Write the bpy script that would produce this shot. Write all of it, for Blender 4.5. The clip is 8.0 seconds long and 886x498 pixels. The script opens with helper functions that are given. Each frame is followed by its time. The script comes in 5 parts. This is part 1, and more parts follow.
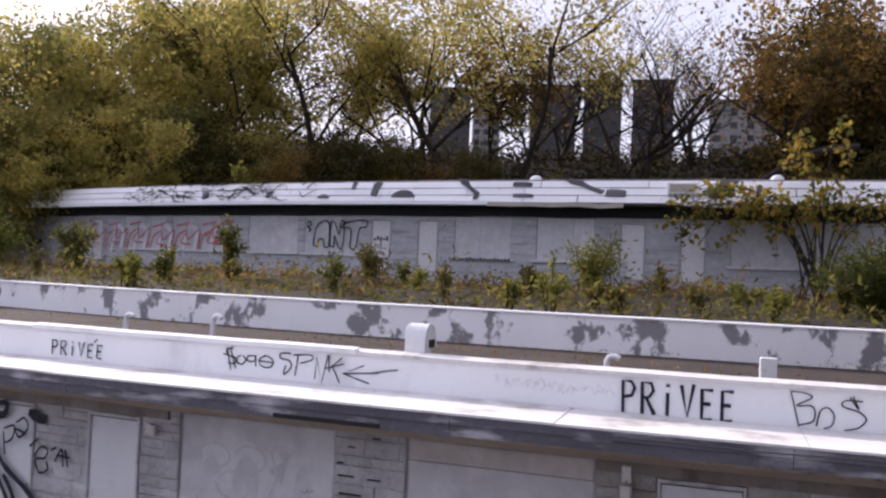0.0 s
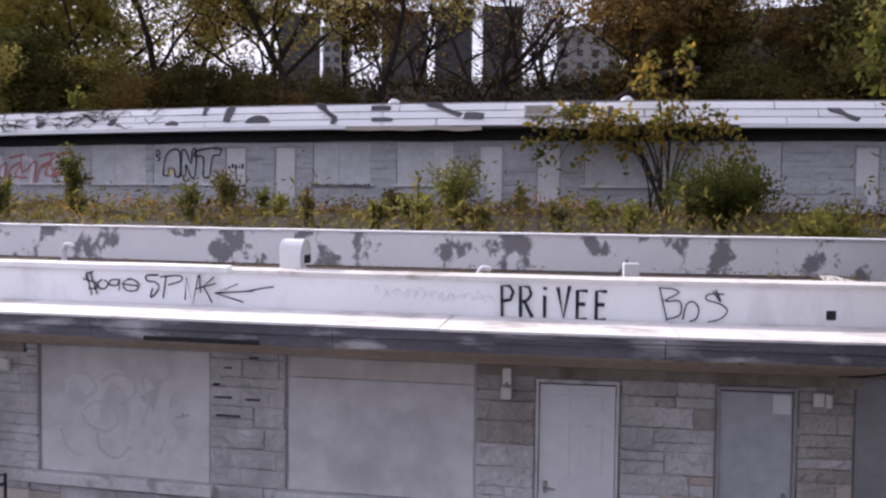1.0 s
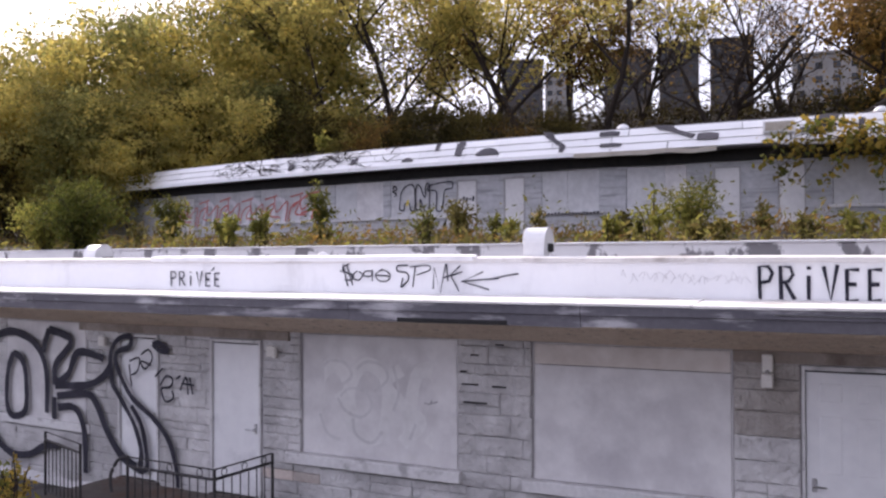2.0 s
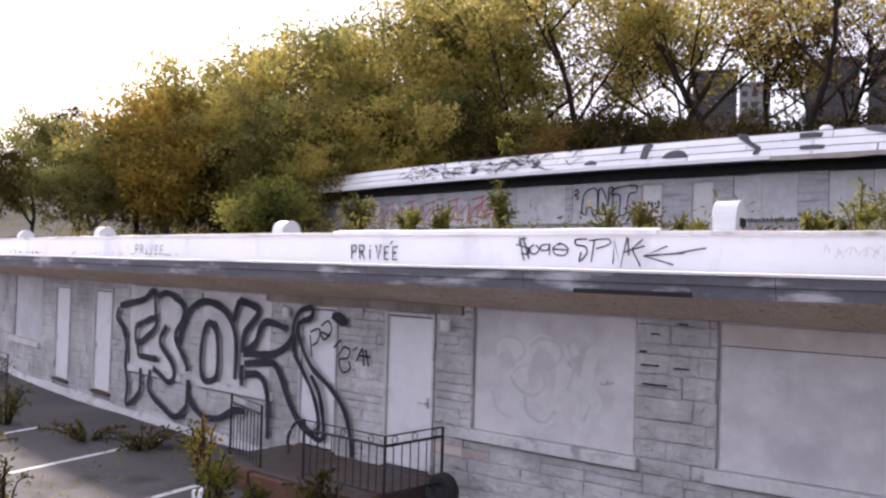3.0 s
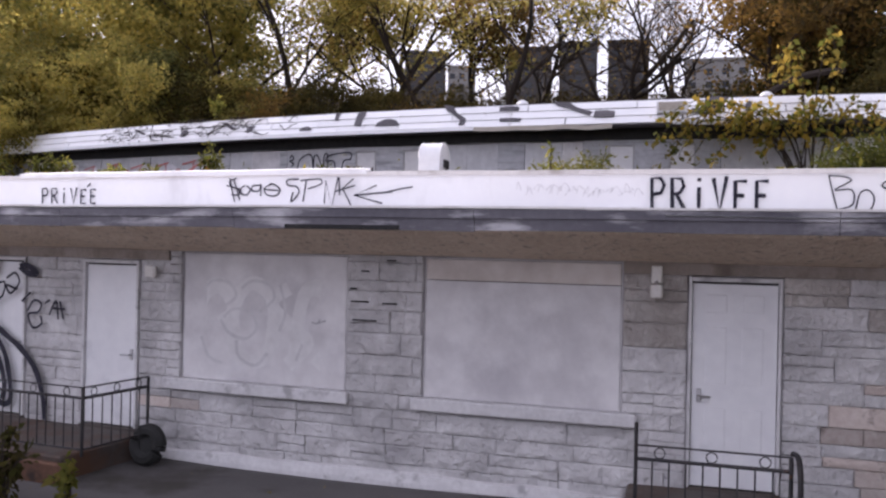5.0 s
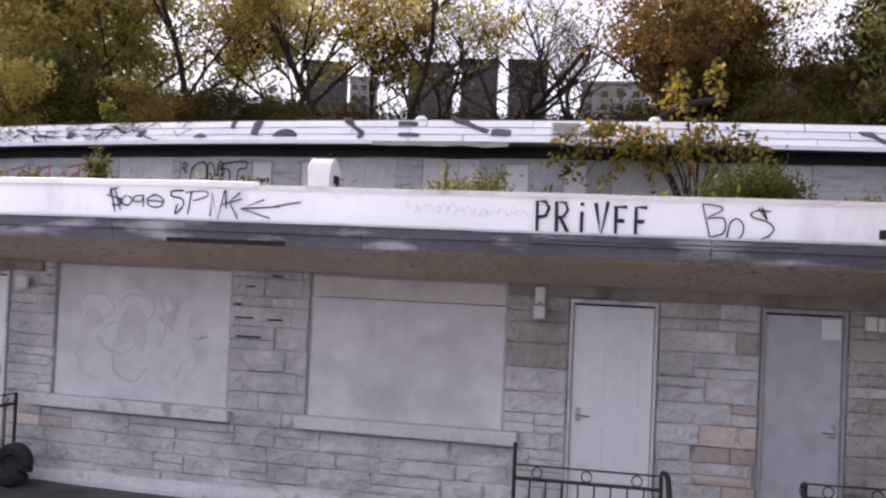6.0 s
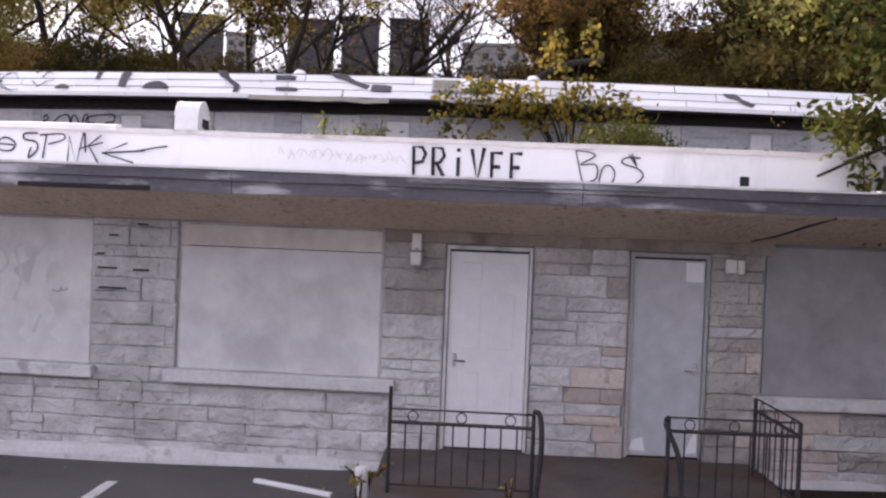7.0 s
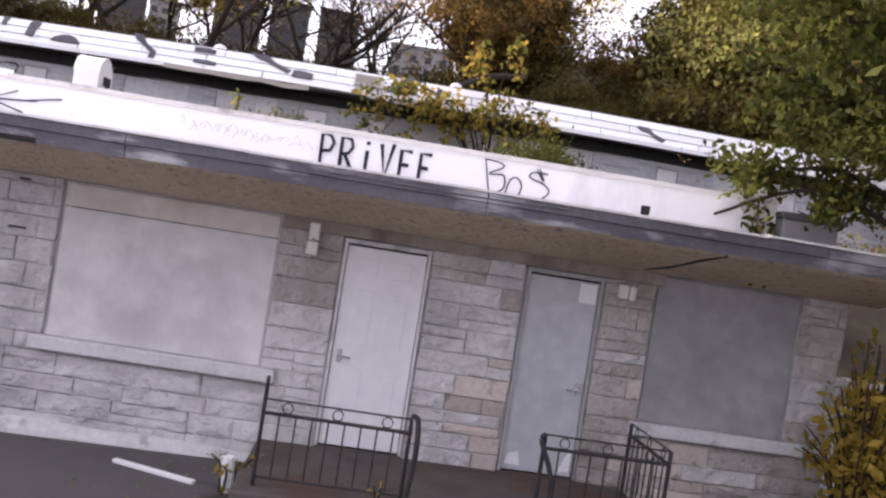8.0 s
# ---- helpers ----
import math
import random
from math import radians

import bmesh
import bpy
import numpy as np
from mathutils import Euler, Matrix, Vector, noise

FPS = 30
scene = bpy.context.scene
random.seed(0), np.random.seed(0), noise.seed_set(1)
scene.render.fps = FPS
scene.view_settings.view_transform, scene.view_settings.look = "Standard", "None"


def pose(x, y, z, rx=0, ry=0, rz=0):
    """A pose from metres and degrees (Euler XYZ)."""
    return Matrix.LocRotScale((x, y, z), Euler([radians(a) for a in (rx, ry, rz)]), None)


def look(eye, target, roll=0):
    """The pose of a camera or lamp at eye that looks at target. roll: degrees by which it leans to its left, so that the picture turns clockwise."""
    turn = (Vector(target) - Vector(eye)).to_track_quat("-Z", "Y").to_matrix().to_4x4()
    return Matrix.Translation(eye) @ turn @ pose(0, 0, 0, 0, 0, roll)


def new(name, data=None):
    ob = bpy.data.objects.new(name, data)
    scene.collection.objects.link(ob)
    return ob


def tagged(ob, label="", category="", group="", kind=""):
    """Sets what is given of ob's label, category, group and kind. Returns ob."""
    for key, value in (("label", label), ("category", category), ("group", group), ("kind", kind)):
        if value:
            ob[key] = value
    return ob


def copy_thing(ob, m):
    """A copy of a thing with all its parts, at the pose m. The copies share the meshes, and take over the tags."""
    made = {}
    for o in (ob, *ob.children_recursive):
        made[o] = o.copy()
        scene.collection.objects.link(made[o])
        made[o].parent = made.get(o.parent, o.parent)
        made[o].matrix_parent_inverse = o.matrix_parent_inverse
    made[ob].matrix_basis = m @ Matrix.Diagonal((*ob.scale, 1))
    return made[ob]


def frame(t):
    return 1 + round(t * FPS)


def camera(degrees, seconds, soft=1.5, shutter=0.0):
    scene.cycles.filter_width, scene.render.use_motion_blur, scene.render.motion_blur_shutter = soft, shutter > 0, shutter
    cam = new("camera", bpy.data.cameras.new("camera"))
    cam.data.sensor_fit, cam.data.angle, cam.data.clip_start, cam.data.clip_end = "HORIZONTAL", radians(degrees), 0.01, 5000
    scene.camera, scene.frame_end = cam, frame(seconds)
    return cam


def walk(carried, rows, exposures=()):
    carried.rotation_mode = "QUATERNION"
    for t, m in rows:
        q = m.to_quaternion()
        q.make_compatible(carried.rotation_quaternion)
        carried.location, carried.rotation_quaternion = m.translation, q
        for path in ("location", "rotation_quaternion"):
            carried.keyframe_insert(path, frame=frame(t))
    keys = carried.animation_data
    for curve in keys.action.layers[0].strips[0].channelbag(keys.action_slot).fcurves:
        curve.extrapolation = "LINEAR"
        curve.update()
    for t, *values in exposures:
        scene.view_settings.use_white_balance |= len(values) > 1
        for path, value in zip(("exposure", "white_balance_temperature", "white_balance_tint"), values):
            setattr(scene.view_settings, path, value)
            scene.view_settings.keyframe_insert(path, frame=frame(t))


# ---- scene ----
cam = camera(54, 8.0, soft=2.4)
PATH = [
    (0, pose(3.387, -9.021, 3.965, 91.97, -2.44, 18.38)),
    (0.5, pose(3.253, -8.958, 3.901, 89.14, -3.73, 13.35)),
    (1, pose(3.135, -8.942, 3.747, 87.67, -0.78, 8.86)),
    (1.5, pose(2.994, -8.950, 3.465, 89.23, -1.14, 10.46)),
    (2, pose(2.924, -8.969, 3.120, 90.53, 0.27, 23.53)),
    (2.2, pose(2.894, -8.923, 3.024, 91.90, -0.30, 27.73)),
    (3.3, pose(2.748, -8.664, 2.507, 91.06, -1.73, 35.85)),
    (3.5, pose(2.661, -8.656, 2.426, 90.57, 0.07, 30.92)),
    (4, pose(2.773, -8.712, 2.357, 90.83, -0.80, 24.11)),
    (4.5, pose(2.833, -8.695, 2.223, 90.81, 0.37, 20.35)),
    (4.7, pose(2.855, -8.691, 2.236, 89.98, -0.53, 19.14)),
    (5.8, pose(2.976, -8.673, 2.308, 91.55, -1.52, 10.87)),
    (6, pose(2.997, -8.666, 2.321, 91.21, -2.50, 10.17)),
    (6.5, pose(3.018, -8.622, 2.268, 90.05, -2.87, 6.28)),
    (7, pose(3.049, -8.554, 2.175, 89.00, -2.30, 2.42)),
    (7.5, pose(3.084, -8.490, 2.157, 89.78, -0.38, -1.47)),
    (8, pose(3.120, -8.418, 2.151, 89.72, -9.01, -3.75)),
]
EXPO = [(0.0, 0.06, 5900.0), (1.0, 0.14, 5950.0), (2.0, 0.5, 6000.0), (3.5, 0.62, 6080.0), (4.5, 0.58, 6100.0), (6.5, 0.65, 6200.0), (8.0, 0.95, 6300.0)]
TINT = 22.0
walk(cam, PATH, exposures=[(t, e, k, TINT) for t, e, k in EXPO])

# ---- world and light ----
sky_world = bpy.data.worlds.new("overcast_sky")
scene.world = sky_world
sky_world.use_nodes = True
wn = sky_world.node_tree
sky_tex = wn.nodes.new("ShaderNodeTexSky")
sky_tex.sky_type = "NISHITA"
sky_tex.sun_disc = False
sky_tex.sun_elevation = radians(30)
sky_tex.sun_rotation = radians(299)
sky_tex.air_density, sky_tex.dust_density, sky_tex.ozone_density = 1.0, 5.0, 1.0
cloud = wn.nodes.new("ShaderNodeMixRGB")
cloud.inputs[0].default_value = 0.72
cloud.inputs[2].default_value = (7.8, 7.7, 8.1, 1)
wn.links.new(sky_tex.outputs[0], cloud.inputs[1])
wn.links.new(cloud.outputs[0], wn.nodes["Background"].inputs[0])
wn.nodes["Background"].inputs[1].default_value = 0.13

sun_data = bpy.data.lights.new("sun", "SUN")
sun_data.energy, sun_data.angle, sun_data.color = 4.4, radians(4), (1.0, 0.90, 0.74)
sun = new("sun", sun_data)
sun.matrix_world = look((-40, 34, 26), (0, 12, 0))


# ---- materials ----
def nodes_of(name):
    m = bpy.data.materials.new(name)
    m.use_nodes = True
    return m, m.node_tree, m.node_tree.nodes["Principled BSDF"]


def ramp_node(nt, stops, src):
    r = nt.nodes.new("ShaderNodeValToRGB")
    el = r.color_ramp.elements
    while len(el) < len(stops):
        el.new(0.5)
    for e, (p, c) in zip(el, stops):
        e.position, e.color = p, (*c, 1)
    nt.links.new(src, r.inputs[0])
    return r.outputs[0]


def noise_node(nt, scale, detail=4, stretch=(1, 1, 1), rough=0.55, shift=0.0):
    g = nt.nodes.new("ShaderNodeNewGeometry")
    mp = nt.nodes.new("ShaderNodeMapping")
    mp.inputs["Scale"].default_value = stretch
    mp.inputs["Location"].default_value = (shift, shift * 0.7, shift * 0.3)
    nt.links.new(g.outputs["Position"], mp.inputs[0])
    n = nt.nodes.new("ShaderNodeTexNoise")
    n.inputs["Scale"].default_value, n.inputs["Detail"].default_value, n.inputs["Roughness"].default_value = scale, detail, rough
    nt.links.new(mp.outputs[0], n.inputs[0])
    return n.outputs[0]


def mix_node(nt, fac, a, b, blend="MIX"):
    m = nt.nodes.new("ShaderNodeMixRGB")
    m.blend_type = blend
    for sock, v in zip(m.inputs, (fac, a, b)):
        if isinstance(v, (int, float)):
            sock.default_value = v
        elif isinstance(v, tuple):
            sock.default_value = (*v, 1)
        else:
            nt.links.new(v, sock)
    return m.outputs[0]


def bump_node(nt, bsdf, height, strength, distance=0.01):
    b = nt.nodes.new("ShaderNodeBump")
    b.inputs["Strength"].default_value, b.inputs["Distance"].default_value = strength, distance
    nt.links.new(height, b.inputs["Height"])
    nt.links.new(b.outputs[0], bsdf.inputs["Normal"])


def surface(name, c1, c2, big=1.2, fine=25, rough=0.85, bump=0.4, stain=None, stain_at=0.6, stain_scale=2.0,
            stretch=(1, 1, 1), metal=0.0, vary=0.0, spec=0.3, edge=0.05, shift=0.0, dist=0.01):
    """Two tones at two scales, an optional stain or peel layer, fine relief."""
    m, nt, b = nodes_of(name)
    col = mix_node(nt, ramp_node(nt, [(0.3, (0, 0, 0)), (0.7, (1, 1, 1))], noise_node(nt, big, 5, stretch, 0.6, shift)), c1, c2)
    n2 = noise_node(nt, fine, 4)
    col = mix_node(nt, 0.35, col, ramp_node(nt, [(0.3, (0.35, 0.35, 0.35)), (0.7, (0.68, 0.68, 0.68))], n2), "OVERLAY")
    if stain:
        mask = ramp_node(nt, [(stain_at - edge, (0, 0, 0)), (stain_at + edge, (1, 1, 1))],
                         noise_node(nt, stain_scale, 6, stretch, 0.62, shift + 3.1))
        col = mix_node(nt, mask, col, stain)
    if vary:
        oi = nt.nodes.new("ShaderNodeObjectInfo")
        col = mix_node(nt, 1.0, col, ramp_node(nt, [(0, (1 - vary,) * 3), (1, (1 + vary * 0.3, 1 + vary * 0.25, 1 + vary * 0.2))], oi.outputs["Random"]), "MULTIPLY")
    nt.links.new(col, b.inputs["Base Color"])
    b.inputs["Roughness"].default_value, b.inputs["Metallic"].default_value = rough, metal
    b.inputs["Specular IOR Level"].default_value = spec
    bump_node(nt, b, n2, bump, dist)
    return m


def leaf_material(name, colours, through_light=0.6):
    m, nt, b = nodes_of(name)
    g = nt.nodes.new("ShaderNodeNewGeometry")
    col = ramp_node(nt, [(i / max(1, len(colours) - 1), c) for i, c in enumerate(colours)], g.outputs["Random Per Island"])
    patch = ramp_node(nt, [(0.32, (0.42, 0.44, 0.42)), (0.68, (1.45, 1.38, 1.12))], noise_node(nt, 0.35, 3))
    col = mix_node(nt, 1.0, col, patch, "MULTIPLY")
    nt.links.new(col, b.inputs["Base Color"])
    b.inputs["Roughness"].default_value = 0.75
    b.inputs["Specular IOR Level"].default_value = 0.15
    tr = nt.nodes.new("ShaderNodeBsdfTranslucent")
    nt.links.new(col, tr.inputs[0])
    mx = nt.nodes.new("ShaderNodeMixShader")
    mx.inputs[0].default_value = through_light
    nt.links.new(b.outputs[0], mx.inputs[1])
    nt.links.new(tr.outputs[0], mx.inputs[2])
    nt.links.new(mx.outputs[0], nt.nodes["Material Output"].inputs[0])
    return m


M_ASPHALT = surface("worn_asphalt", (0.075, 0.07, 0.072), (0.12, 0.112, 0.11), 0.5, 60, 0.9, 0.6, (0.05, 0.045, 0.04), 0.62, 0.6)
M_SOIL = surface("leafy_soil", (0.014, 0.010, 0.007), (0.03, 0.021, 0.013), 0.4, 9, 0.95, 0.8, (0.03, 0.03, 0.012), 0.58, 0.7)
M_STONE = surface("painted_stone", (0.47, 0.46, 0.467), (0.67, 0.658, 0.665), 0.8, 7, 0.85, 1.0, (0.34, 0.33, 0.335), 0.57, 1.3, vary=0.07, edge=0.15, dist=0.09)
# brown weathering with the shade of eave and tree mixed into the colour
M_WEATHER_SHADE = surface("weathered_shaded_brown_stone", (0.39, 0.365, 0.345), (0.56, 0.53, 0.51), 0.9, 9, 0.9, 1.0, (0.28, 0.25, 0.228), 0.56, 1.5, vary=0.08, edge=0.15, dist=0.08)
M_BARE = surface("bare_pink_stone", (0.50, 0.425, 0.39), (0.62, 0.555, 0.52), 3.0, 16, 0.9, 0.8, (0.26, 0.22, 0.2), 0.62, 4.0, vary=0.3, dist=0.02)
M_MORTAR = surface("mortar", (0.20, 0.19, 0.195), (0.46, 0.445, 0.45), 1.1, 40, 0.95, 0.5)
M_BOARD = surface("painted_board", (0.57, 0.555, 0.565), (0.74, 0.725, 0.735), 0.8, 5, 0.8, 0.12, (0.47, 0.455, 0.475), 0.58, 1.3, edge=0.13)
M_BOARD_TAN = surface("tan_stained_board", (0.55, 0.50, 0.465), (0.68, 0.63, 0.60), 0.9, 5, 0.8, 0.12, (0.45, 0.40, 0.365), 0.58, 1.3, edge=0.13)
# much darker grey than M_BOARD
M_BOARD_DARK = surface("weathered_board", (0.26, 0.258, 0.27), (0.37, 0.364, 0.375), 0.9, 5, 0.8, 0.15, (0.4, 0.36, 0.33), 0.68, 1.3, edge=0.08)
M_SILL = surface("painted_sill", (0.54, 0.53, 0.54), (0.66, 0.65, 0.66), 2.0, 20, 0.8, 0.3, (0.36, 0.35, 0.36), 0.62, 3.0)
M_DOOR = surface("white_door_paint", (0.70, 0.70, 0.725), (0.78, 0.78, 0.80), 0.8, 6, 0.55, 0.08, (0.5, 0.5, 0.53), 0.66, 1.5, edge=0.1, spec=0.4)
M_DOOR_GREY = surface("grey_door_paint", (0.42, 0.43, 0.46), (0.50, 0.51, 0.54), 0.8, 6, 0.5, 0.06, (0.37, 0.38, 0.41), 0.64, 1.4, edge=0.1, spec=0.4)
M_JAMB = surface("grey_jamb", (0.30, 0.295, 0.30), (0.40, 0.39, 0.39), 2, 25, 0.7, 0.2)
M_FASCIA = surface("white_parapet_paint", (0.86, 0.86, 0.89), (0.92, 0.92, 0.94), 0.7, 12, 0.75, 0.12, (0.66, 0.655, 0.68), 0.64, 1.0, (1, 1, 0.35), edge=0.09)
M_LEDGE = surface("white_ledge", (0.68, 0.655, 0.645), (0.80, 0.78, 0.775), 1.2, 25, 0.8, 0.25, (0.42, 0.39, 0.37), 0.61, 1.6, edge=0.08)
M_FLASH = surface("dark_flashing", (0.10, 0.096, 0.115), (0.18, 0.173, 0.195), 0.8, 20, 0.55, 0.2, (0.50, 0.49, 0.52), 0.6, 0.9, (1, 1, 4.0), metal=0.2, edge=0.06)
M_SOFFIT = surface("stained_concrete", (0.56, 0.45, 0.34), (0.73, 0.61, 0.48), 1.0, 16, 0.95, 1.0, (0.33, 0.27, 0.215), 0.62, 13.0, edge=0.05, dist=0.05)
M_LINTEL = surface("stained_shaded_lintel", (0.20, 0.165, 0.14), (0.36, 0.315, 0.285), 1.1, 22, 0.95, 0.5, (0.15, 0.12, 0.1), 0.6, 2.2, (1, 1, 0.6), edge=0.1)
M_ROOF = surface("brown_roof_felt", (0.035, 0.026, 0.022), (0.07, 0.052, 0.045), 0.8, 18, 0.95, 0.6, (0.05, 0.042, 0.035), 0.6, 1.5)
M_PEEL = surface("peeling_white_paint", (0.88, 0.87, 0.89), (0.94, 0.93, 0.95), 1.0, 14, 0.8, 0.3, (0.27, 0.26, 0.275), 0.56, 1.5, (1, 1, 0.75), edge=0.02, shift=1.7)
M_VENT = surface("white_vent_metal", (0.76, 0.76, 0.79), (0.84, 0.84, 0.86), 3, 20, 0.5, 0.1, (0.55, 0.53, 0.52), 0.68, 5)
M_DARK = surface("dark_opening_and_shade", (0.02, 0.02, 0.022), (0.035, 0.033, 0.033), 4, 20, 0.9, 0.1)
M_IRON = surface("black_iron", (0.03, 0.03, 0.034), (0.055, 0.05, 0.05), 6, 60, 0.5, 0.3, (0.10, 0.055, 0.035), 0.68, 9, metal=0.4)
M_CHROME = surface("dull_chrome", (0.5, 0.5, 0.52), (0.6, 0.6, 0.62), 10, 40, 0.3, 0.05, metal=0.9)
M_LAMP = surface("cream_lamp", (0.62, 0.60, 0.57), (0.72, 0.70, 0.67), 6, 30, 0.5, 0.05)
M_SLAB = surface("wet_concrete", (0.06, 0.052, 0.048), (0.12, 0.105, 0.097), 1.5, 25, 0.8, 0.5, (0.095, 0.052, 0.034), 0.56, 1.3, edge=0.1)
M_RUST = surface("rusty_brown_timber", (0.10, 0.055, 0.038), (0.18, 0.095, 0.06), 1.5, 20, 0.9, 0.6, (0.05, 0.035, 0.03), 0.6, 3)
M_PAINTLINE = surface("worn_white_line", (0.55, 0.54, 0.53), (0.7, 0.69, 0.68), 2, 40, 0.85, 0.3, (0.14, 0.13, 0.13), 0.6, 6, edge=0.03)
M_INK = surface("black_spray_paint", (0.015, 0.015, 0.025), (0.035, 0.033, 0.05), 4, 30, 0.7, 0.05)
M_INK_FADED = surface("faded_spray_paint", (0.30, 0.295, 0.32), (0.42, 0.415, 0.43), 4, 30, 0.8, 0.05)
M_RED = surface("red_spray_paint", (0.45, 0.12, 0.11), (0.52, 0.22, 0.21), 3, 30, 0.8, 0.05)
M_PALE = surface("pale_spray_paint", (0.58, 0.56, 0.60), (0.66, 0.64, 0.68), 2, 20, 0.8, 0.05)
M_UPWALL = surface("blue_grey_painted_blockwork", (0.38, 0.385, 0.41), (0.50, 0.50, 0.525), 0.35, 6, 0.85, 0.5, (0.30, 0.30, 0.315), 0.58, 1.4, (0.5, 0.5, 5), edge=0.07)
M_UPBOARD = surface("pale_grey_boarding", (0.50, 0.50, 0.52), (0.58, 0.58, 0.60), 0.7, 5, 0.8, 0.1, (0.42, 0.42, 0.44), 0.6, 0.9, edge=0.12)
M_UPDOOR = surface("off_white_door", (0.62, 0.61, 0.62), (0.70, 0.69, 0.70), 1, 6, 0.6, 0.08)
M_PANEL = surface("white_roof_panel", (0.86, 0.86, 0.88), (0.93, 0.93, 0.95), 0.5, 8, 0.5, 0.15, (0.42, 0.40, 0.41), 0.69, 1.6, (1, 1, 0.8), vary=0.08, edge=0.05)
M_UNDER = surface("dark_roof_underlay", (0.09, 0.085, 0.095), (0.15, 0.14, 0.15), 1, 12, 0.9, 0.4)
M_BEIGE = surface("beige_metal", (0.38, 0.34, 0.29), (0.46, 0.42, 0.37), 3, 20, 0.6, 0.1)
M_RUBBER = surface("black_rubber", (0.018, 0.018, 0.018), (0.03, 0.03, 0.03), 5, 50, 0.8, 0.3)
M_BARK = surface("dark_bark", (0.022, 0.017, 0.014), (0.05, 0.038, 0.03), 3, 20, 0.95, 0.9, stretch=(1, 1, 0.25), dist=0.03)
M_TOWER = surface("tower_concrete", (0.055, 0.05, 0.05), (0.075, 0.068, 0.066), 0.05, 0.6, 0.9, 0.1)
M_TOWER_PALE = surface("pale_tower_wall", (0.21, 0.20, 0.19), (0.26, 0.25, 0.24), 0.05, 0.6, 0.9, 0.1)
M_GLASSY = surface("dull_window_glass", (0.03, 0.032, 0.036), (0.05, 0.052, 0.058), 0.2, 2, 0.25, 0.02)
M_WHITE = surface("white_painted_wood", (0.72, 0.72, 0.74), (0.8, 0.8, 0.82), 3, 20, 0.7, 0.2)
M_LEAF_GOLD = leaf_material("golden_green_leaves", [(0.36, 0.335, 0.105), (0.47, 0.42, 0.135), (0.58, 0.46, 0.145), (0.28, 0.27, 0.10)], 0.65)
M_LEAF_GREEN = leaf_material("green_leaves", [(0.215, 0.24, 0.09), (0.30, 0.305, 0.115), (0.39, 0.36, 0.135), (0.225, 0.225, 0.09)])
M_LEAF_DARK = leaf_material("dark_olive_leaves", [(0.06, 0.056, 0.02), (0.09, 0.08, 0.026), (0.14, 0.108, 0.034), (0.06, 0.05, 0.021)], 0.35)
M_LEAF_NEAR = leaf_material("fresh_green_leaves", [(0.055, 0.078, 0.018), (0.09, 0.108, 0.026), (0.14, 0.14, 0.036), (0.065, 0.075, 0.02)], 0.5)
M_LEAF_RUST = leaf_material("brown_autumn_leaves", [(0.117, 0.078, 0.039), (0.215, 0.137, 0.049), (0.312, 0.195, 0.058), (0.098, 0.078, 0.039)])
M_LEAF_YELLOW = leaf_material("yellow_leaves", [(0.42, 0.30, 0.06), (0.33, 0.25, 0.06), (0.48, 0.34, 0.08), (0.24, 0.21, 0.06)])
M_LEAF_LIGHT = leaf_material("light_green_leaves", [(0.15, 0.165, 0.042), (0.215, 0.21, 0.055), (0.12, 0.14, 0.037), (0.28, 0.235, 0.065)])
M_WEED = leaf_material("dry_weeds", [(0.17, 0.13, 0.055), (0.11, 0.115, 0.036), (0.22, 0.178, 0.078), (0.15, 0.145, 0.036), (0.085, 0.06, 0.033)])
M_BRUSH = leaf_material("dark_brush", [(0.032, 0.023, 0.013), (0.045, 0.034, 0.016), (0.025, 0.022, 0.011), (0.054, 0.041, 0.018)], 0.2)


# ---- building helpers ----
def lower(s, d, z):
    """Along the lower block: s metres along its front, d out of the front, z up."""
    a = (s - 2.5) / 80.0
    return Vector((2.5 + math.sin(a) * (80.0 + d), 80.0 - math.cos(a) * (80.0 + d), z))


def upper(s, d, z):
    a = (s - 5.4) / 120.0
    return Vector((5.0 + math.sin(a) * (120.0 + d), 143.7 - math.cos(a) * (120.0 + d), z))


def at_lower(s, d, z):
    return Matrix.Translation(lower(s, d, z)) @ Matrix.Rotation((s - 2.5) / 80.0, 4, "Z")


def at_upper(s, d, z):
    return Matrix.Translation(upper(s, d, z)) @ Matrix.Rotation((s - 5.4) / 120.0, 4, "Z")


def mesh_of(name, bm, material):
    bmesh.ops.recalc_face_normals(bm, faces=bm.faces)
    me = bpy.data.meshes.new(name)
    bm.to_mesh(me)
    bm.free()
    me.materials.append(material)
    return me


def part(name, bm, material, parent=None, label="", m=None):
    ob = new(name, mesh_of(name, bm, material) if isinstance(bm, bmesh.types.BMesh) else bm)
    if parent is not None:
        ob.parent = parent
    if m is not None:
        ob.matrix_basis = m
    return tagged(ob, label)


def thing(name, m, label, category, group="", kind=""):
    ob = new(name)
    ob.matrix_basis = m
    return tagged(ob, label, category, group, kind)


def box(bm, x0, x1, y0, y1, z0, z1, bevel=0.0, m=None):
    tmp = bmesh.new()
    bmesh.ops.create_cube(tmp, size=1)
    for v in tmp.verts:
        v.co = Vector(((x0 + x1) / 2 + v.co.x * (x1 - x0), (y0 + y1) / 2 + v.co.y * (y1 - y0), (z0 + z1) / 2 + v.co.z * (z1 - z0)))
    if bevel:
        bmesh.ops.bevel(tmp, geom=tmp.edges[:], offset=bevel, segments=1, affect="EDGES")
    add_bm(bm, tmp, m)
    return bm


